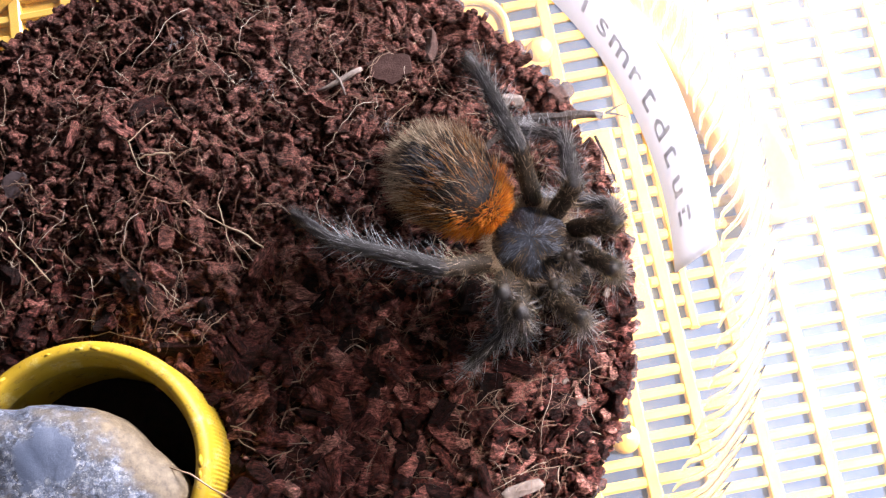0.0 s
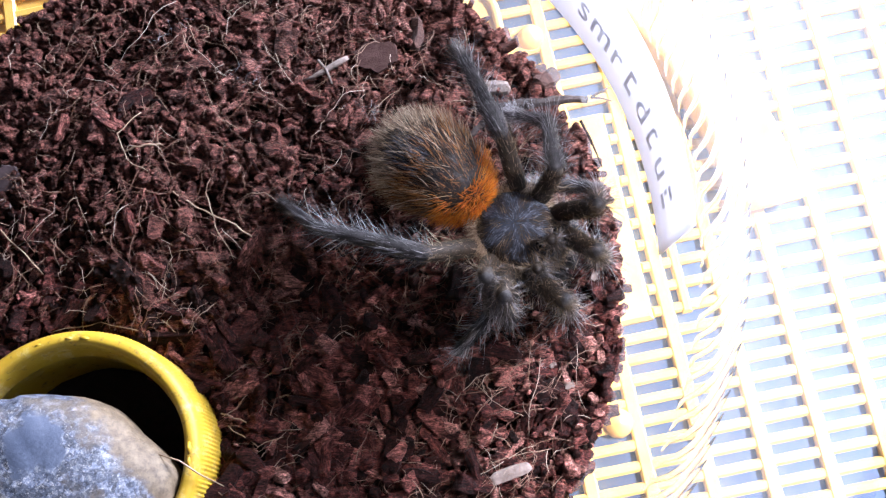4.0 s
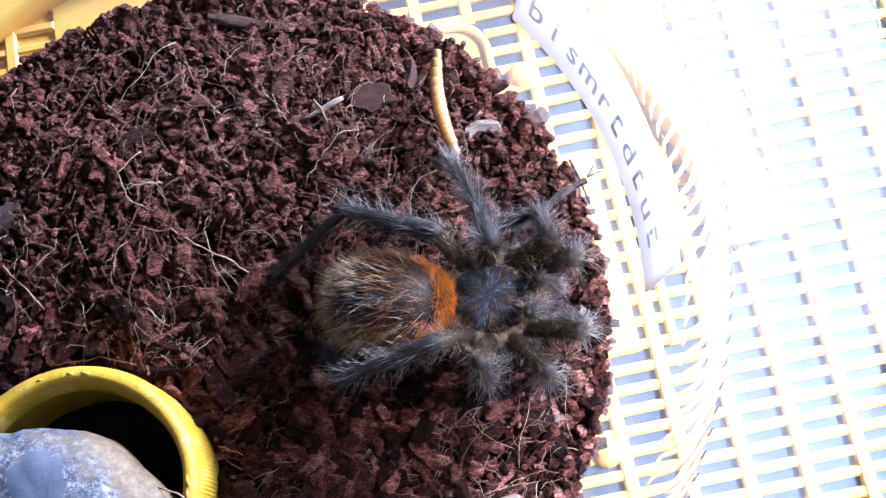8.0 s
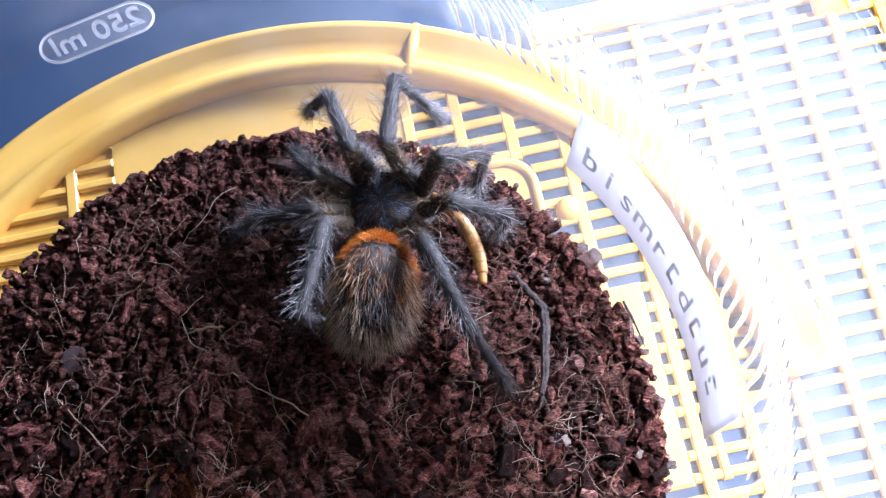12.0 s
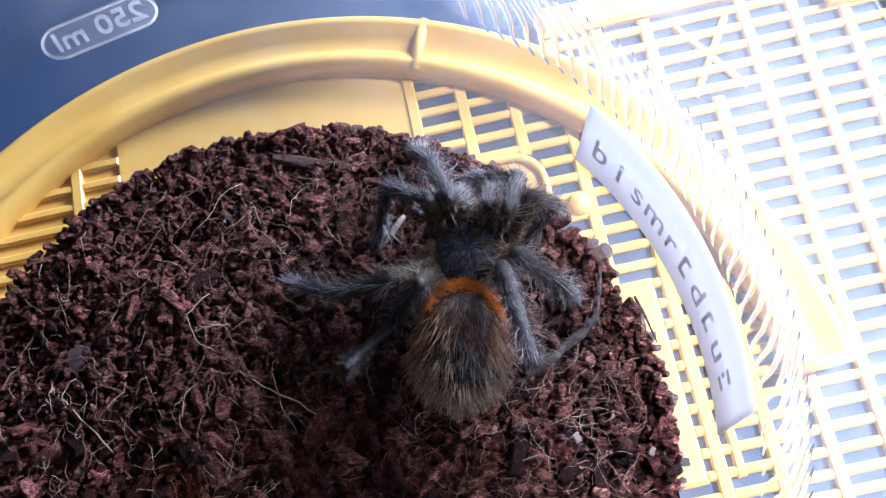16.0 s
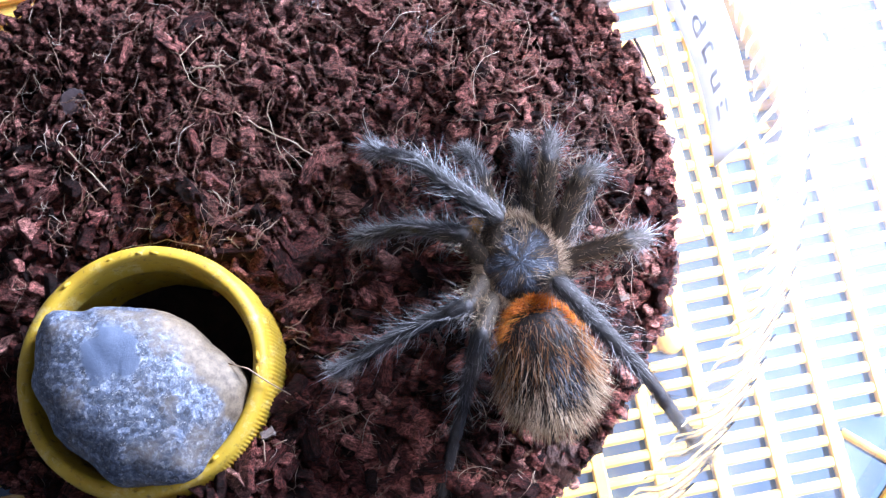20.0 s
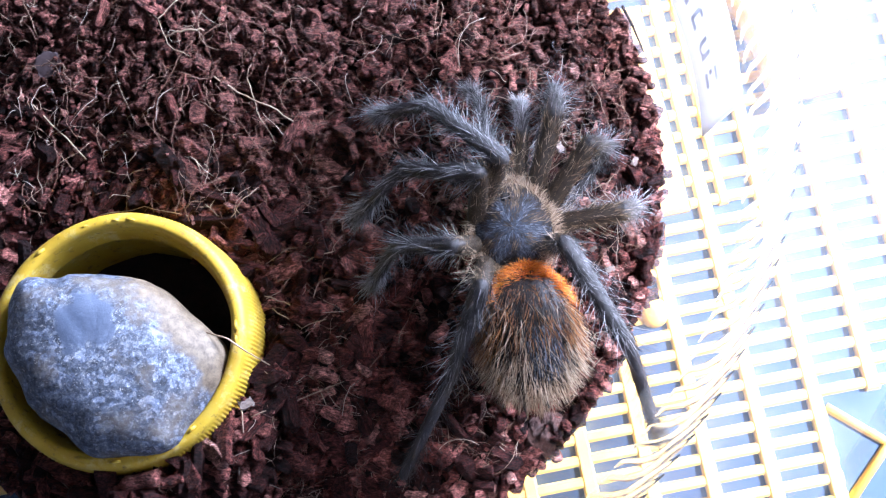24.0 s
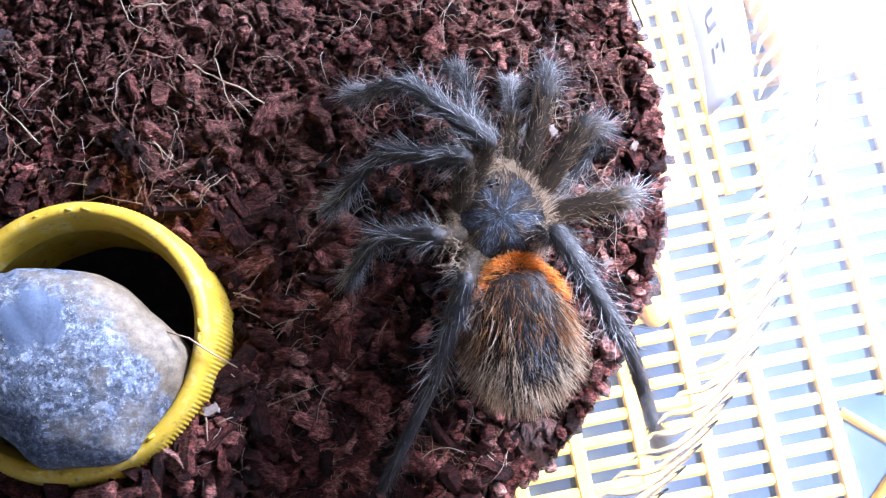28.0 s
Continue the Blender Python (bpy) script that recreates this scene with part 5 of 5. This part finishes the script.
STANCE_G = stance(-14.7, 62.9, 62, 14,
    L1=(-110, 78, 11, -48, 71, -70), L2=(-159, 76, 39, -48, -159, -45), L3=(153, 60, 84, -30, 81, -67), L4=(159, 57, -168, 11, 2, -75), PL=(-148, 65, 27, -48, 27, -55),
    R1=(-95, 86, 14, -48, -95, -45), R2=(-48, 63, -11, -65, 131, -34), R3=(-107, 63, -64, -42, 37, -75), R4=(-154, 71, -123, 7, -97, -73), PR=(-148, 71, 18, -53, 16, -55))
STANCE_H = stance(-16.3, 63.9, 48, 32,
    L1=(-115, 78, 65, -47, -115, -45), L2=(152, 67, 93, -63, -27, -42), L3=(145, 55, 102, -46, -35, -45), L4=(163, 32, -147, 17, 22, -70), PL=(-160, 71, 54, -47, 58, -55),
    R1=(36, 77, 40, -44, -144, -45), R2=(-6, 42, 6, -70, 173, -17), R3=(-40, 36, -53, -83, 139, -14), R4=(-116, 67, -104, 6, -22, -78), PR=(89, 53, 28, -56, 8, -81))
STANCE_I = stance(-7.4, 55.9, 81, 4,
    L1=(-81, 86, 29, -36, 32, -54), L2=(26, 80, 59, -39, 164, -56), L3=(144, 37, 102, -26, 73, -31), L4=(169, 59, 111, -69, 162, 47), PL=(-143, 78, 19, -49, 15, -59),
    R1=(-108, 81, -1, -45, 72, -45), R2=(-38, 59, -39, -64, 142, -32), R3=(-128, 73, -102, -48, -43, -77), R4=(-149, 75, -157, 15, -8, -74), PR=(-161, 86, 5, -50, 8, -57))
STANCE_J = stance(-4.9, 43.6, 120, 1,
    L1=(-50, 51, -3, -25, 43, -54), L2=(-2, 71, 40, -33, 57, -21), L3=(105, 69, 58, -35, 32, -57), L4=(169, 54, 170, -74, 157, 53), PL=(-3, 61, 35, -17, 43, -52),
    R1=(-39, 71, -35, -54, 142, -35), R2=(-154, 52, -71, -45, -58, -54), R3=(-138, 47, -72, -22, -69, -67), R4=(-160, 35, -125, -64, 161, 51), PR=(-136, 79, -34, -37, -28, -50))
STANCE_K = stance(1.4, 26.6, 103, -4,
    L1=(-113, 85, 42, -12, 64, -34), L2=(97, 77, 59, -42, 62, -58), L3=(144, 49, 89, -37, 82, -54), L4=(173, 49, 135, 45, 116, -79), PL=(12, 18, 17, -24, 12, -48),
    R1=(-31, 53, -30, -56, 149, -27), R2=(-52, 38, -61, -74, 129, -13), R3=(-114, 32, -60, -69, 66, -17), R4=(174, 73, -160, 24, -134, -59), PR=(-14, 19, -19, -26, -21, -46))
STANCE_L = stance(1.2, 22.1, 94, 5,
    L1=(-31, 77, 45, 5, 73, -22), L2=(-77, 86, 68, -21, 77, -46), L3=(122, 48, 81, -48, 83, -55), L4=(156, 68, 170, -21, 134, -62), PL=(13, 17, 5, -10, 9, -51),
    R1=(-7, 34, -12, -60, 174, -12), R2=(-32, 29, -29, -65, 150, -10), R3=(-86, 49, -59, -70, 95, -30), R4=(-163, 81, -149, 29, -104, -71), PR=(6, 17, -4, -10, -2, -37))
STANCE_Q = stance(0.0, 20.4, 101, 2,
    L1=(-72, 81, 42, 4, 48, -44), L2=(52, 77, 56, -42, 74, -45), L3=(149, 54, 97, -16, 105, -16), L4=(158, 49, 146, -58, 152, -22), PL=(2, 18, 8, -39, 24, -51),
    R1=(-19, 46, -16, -57, 162, -22), R2=(-38, 36, -46, -64, 143, -16), R3=(-90, 22, -63, -64, 91, -12), R4=(172, 74, -152, 13, -152, -34), PR=(-10, 20, -6, -46, -4, -52))
STANCE_M = stance(1.8, 21.7, 84, 11,
    L1=(2, 64, 39, -35, 50, -37), L2=(-103, 76, 60, -10, 117, -50), L3=(133, 41, 97, -37, 107, -47), L4=(179, 44, 161, -23, 154, -47), PL=(-27, 68, 15, -40, 12, -49),
    R1=(-3, 44, -6, -59, 178, -22), R2=(-23, 24, -48, -71, 160, -6), R3=(-85, 35, -30, -68, 95, -21), R4=(179, 79, -147, 10, -146, -41), PR=(7, 20, -2, -45, -3, -45))
STANCE_N = stance(1.2, 20.9, 104, -10,
    L1=(-52, 62, 34, -11, 66, -44), L2=(-26, 63, 63, -25, 111, -38), L3=(117, 70, 65, -35, 115, -56), L4=(160, 60, 143, -42, 136, -29), PL=(-16, 19, -4, 3, 12, -45),
    R1=(-31, 29, -18, -54, 149, -10), R2=(-53, 31, -60, -66, 129, -11), R3=(-98, 18, -57, -66, 83, -7), R4=(-164, 74, -166, 12, -172, -44), PR=(-20, 20, -12, -44, -9, -52))


def blend(a, b, w):
    return a + ((b - a + 180) % 360 - 180) * w


def between(p, q, w):
    """The stance a share w of the way from p to q."""
    out = {}
    for k in p:
        if isinstance(p[k], tuple):
            out[k] = tuple(blend(a, b, w) for a, b in zip(p[k], q[k]))
        else:
            out[k] = blend(p[k], q[k], w) if k in ("yaw", "bend") else p[k] + (q[k] - p[k]) * w
    return out


# time from which and until which a stance is held
HOLDS = [(0, 4.35, STANCE_A), (5.0, 5.05, STANCE_B), (5.75, 6.1, STANCE_C), (6.9, 7.05, STANCE_D), (7.5, 8.2, STANCE_E), (8.75, 11.6, STANCE_F), (13.3, 14.3, STANCE_G), (14.9, 15.1, STANCE_H), (15.9, 16.1, STANCE_I), (16.95, 17.0, STANCE_J), (17.8, 18.05, STANCE_K), (18.7, 19.2, STANCE_L), (19.8, 20.1, STANCE_Q), (20.8, 21.6, STANCE_M), (23.3, 28.0, STANCE_N)]


def timeline():
    rows = []
    for i, (t0, t1, s) in enumerate(HOLDS):
        rows.append((t0, s))
        if t1 > t0:
            rows.append((t1, s))
        if i + 1 < len(HOLDS):
            n0, _, nxt = HOLDS[i + 1]
            steps = max(2, round((n0 - t1) / 0.1))
            for k in range(1, steps):
                w = k / steps
                e = w * w * (3 - 2 * w)
                rows.append((t1 + (n0 - t1) * w, between(s, nxt, e)))
    return rows


def aim(p, q, up):
    x = (q - p).normalized()
    y = up.cross(x)
    y = y.normalized() if y.length > 1e-4 else Vector((0, 1, 0))
    z = x.cross(y)
    m = Matrix((x, y, z)).transposed().to_4x4()
    m.translation = p
    return m


def limb_poses(s, name):
    """Poses of thigh, shin and foot in the spider's space, all in millimetres."""
    k = "P" if name[0] == "P" else int(name[1])
    side = name[1] if k == "P" else name[0]
    hx, hy = HIP[k]
    at = Vector((hx, hy if side == "L" else -hy, HIP_Z))
    turns = s[name]
    out = []
    for i, length in enumerate(LENGTHS[k]):
        az, el = radians(turns[2 * i]), radians(turns[2 * i + 1])
        end = at + length * Vector((math.cos(el) * math.cos(az), math.cos(el) * math.sin(az), math.sin(el)))
        out.append(aim(at, end, Vector((0, 0, 1))))
        at = end
    return out


def metres(m):
    m = m.copy()
    m.translation = m.translation * MM
    return m


def worm_rows():
    """Time, place, heading, height, curl (degrees from ring to ring)."""
    return [(0, -20, 205, -32.7, 40, 3),
            (6.95, -20, 205, -32.7, 40, 3),
            (7.08, -8, 110, 30, 60, -6),
            (7.2, 1, 59, 3.5, 72, -14),
            (7.45, -0.8, 60.5, 2.6, 85, 12),
            (7.7, -2.1, 62.4, 2.4, 96, 4),
            (8, -2.6, 63.5, 2.2, 99, -3),
            (8.35, -2.6, 63.5, 2.2, 99, -3),
            (8.7, -5.5, 65.2, 3.6, 114, 5),
            (11.6, -5.5, 65.2, 3.6, 114, 5),
            (13.4, -9, 63.8, 4.2, 138, 5),
            (14.3, -9.3, 64.1, 4.2, 138, 5),
            (15, -9.7, 74, 4.2, 118, 24),
            (16, -6.6, 68.4, 4, 161, 26),
            (17, -11.9, 53.1, 4, 204, 28),
            (17.9, -10, 36, 2, 150, 20),
            (18.4, -9.5, 33, 2, 140, 20),
            (19, -2.2, 34.7, 4, 176, 30),
            (20, -4, 31.6, 4, 181, 30),
            (20.5, -7.5, 37.0, 5.5, 165, 12),
            (20.9, -3.8, 34.9, 7.0, 172, 3),
            (21.5, -3.8, 34.9, 7.0, 172, 3),
            (23.3, -1, 31.5, 3.8, 182, 30),
            (28, -1, 31.5, 3.8, 182, 30)]


def motions():
    rows = timeline()
    body, belly, parts = [], [], {n: ([], [], []) for n in LEG_PARTS}
    for t, s in rows:
        root = pose(s["x"], s["y"], 0.0, 0, 0, s["yaw"])
        body.append((t, metres(root)))
        belly.append((t, pose(0, 0, 0, 0, 0, s["bend"])))
        for n in LEG_PARTS:
            for store, m in zip(parts[n], limb_poses(s, n)):
                store.append((t, metres(m)))
    walk(SPIDER, body)
    walk(ABDOMEN, belly)
    for n, obs in LEG_PARTS.items():
        for ob, r in zip(obs, parts[n]):
            walk(ob, r)
    rings = [[] for _ in WORM_PARTS]
    path = []
    for t, x, y, z, yaw, curl in worm_rows():
        path.append((t, pose(x * MM, y * MM, z * MM, 0, 0, yaw)))
        mid = WORM_N // 2
        spots = {mid: (0.0, 0.0, 0.0)}
        for way in (1, -1):
            px, py, a = 0.0, 0.0, 0.0
            for i in range(1, mid + 1):
                na = a + way * curl
                h = radians((a + na) / 2)
                px += way * WORM_STEP * math.cos(h)
                py += way * WORM_STEP * math.sin(h)
                a = na
                spots[mid + way * i] = (px, py, a)
        for i, store in enumerate(rings):
            px, py, a = spots[i]
            store.append((t, pose(px * MM, py * MM, 0, 0, 0, a)))
    walk(MEALWORM, path)
    for ob, r in zip(WORM_PARTS, rings):
        walk(ob, r)
    walk(TWIG_THING, [(0, pose(6.8 * MM, 56.6 * MM, 1.2 * MM, 0, 0, 13)), (5.2, pose(6.8 * MM, 56.6 * MM, 1.2 * MM, 0, 0, 13)), (5.9, pose(9.8 * MM, 46.6 * MM, 1.2 * MM, 0, 0, 45)), (8.3, pose(9.8 * MM, 46.6 * MM, 1.2 * MM, 0, 0, 45)), (8.7, pose(2.9 * MM, 51.7 * MM, 1.0 * MM, 0, 0, -85)), (13, pose(2.9 * MM, 51.7 * MM, 1.0 * MM, 0, 0, -85)), (13.5, pose(3.8 * MM, 52.4 * MM, 1.0 * MM, 0, 0, -91)), (15.3, pose(3.8 * MM, 52.4 * MM, 1.0 * MM, 0, 0, -91)), (15.9, pose(6.2 * MM, 51.0 * MM, 1.0 * MM, 0, 0, -133)), (16.6, pose(6.2 * MM, 51.0 * MM, 1.0 * MM, 0, 0, -133)), (17, pose(8.1 * MM, 47.0 * MM, 0.6 * MM, 0, 0, -103)), (18, pose(8.1 * MM, 46.0 * MM, -1.0 * MM, 0, 0, -103)), (18.6, pose(8.1 * MM, 46.0 * MM, -4.5 * MM, 0, 0, -103)), (28, pose(8.1 * MM, 46.0 * MM, -4.5 * MM, 0, 0, -103))])
    lying, pushed = pose(3.0 * MM, 61.2 * MM, (mound(3.0, 61.2) + 0.7) * MM, 8, 5, 14), pose(4.8 * MM, 61.4 * MM, (mound(4.8, 61.4) - 0.5) * MM, 12, 30, 60)
    walk(PALE_CHIP, [(0, lying), (8.35, lying), (8.7, pushed), (28, pushed)])
    walk(CROSS, [(0, pose(-18.3 * MM, 62.9 * MM, 1.6 * MM, 0, 0, 0)), (8.35, pose(-18.3 * MM, 62.9 * MM, 1.6 * MM, 0, 0, 0)), (8.7, pose(-17.7 * MM, 65.1 * MM, 1.2 * MM, 0, 0, 25)), (28, pose(-17.7 * MM, 65.1 * MM, 1.2 * MM, 0, 0, 25))])
    walk(FLAKE_THING, [(0, pose(-11.8 * MM, 65.3 * MM, 0.9 * MM, 180, 0, -30)), (8.35, pose(-11.8 * MM, 65.3 * MM, 0.9 * MM, 180, 0, -30)), (8.45, pose(-12.0 * MM, 66.5 * MM, 2.5 * MM, 125, 0, -24)), (8.55, pose(-12.2 * MM, 67.8 * MM, 2.8 * MM, 65, 0, -14)), (8.7, pose(-12.6 * MM, 70.0 * MM, 1.0 * MM, 0, 0, 0)), (28, pose(-12.6 * MM, 70.0 * MM, 1.0 * MM, 0, 0, 0))])


motions()
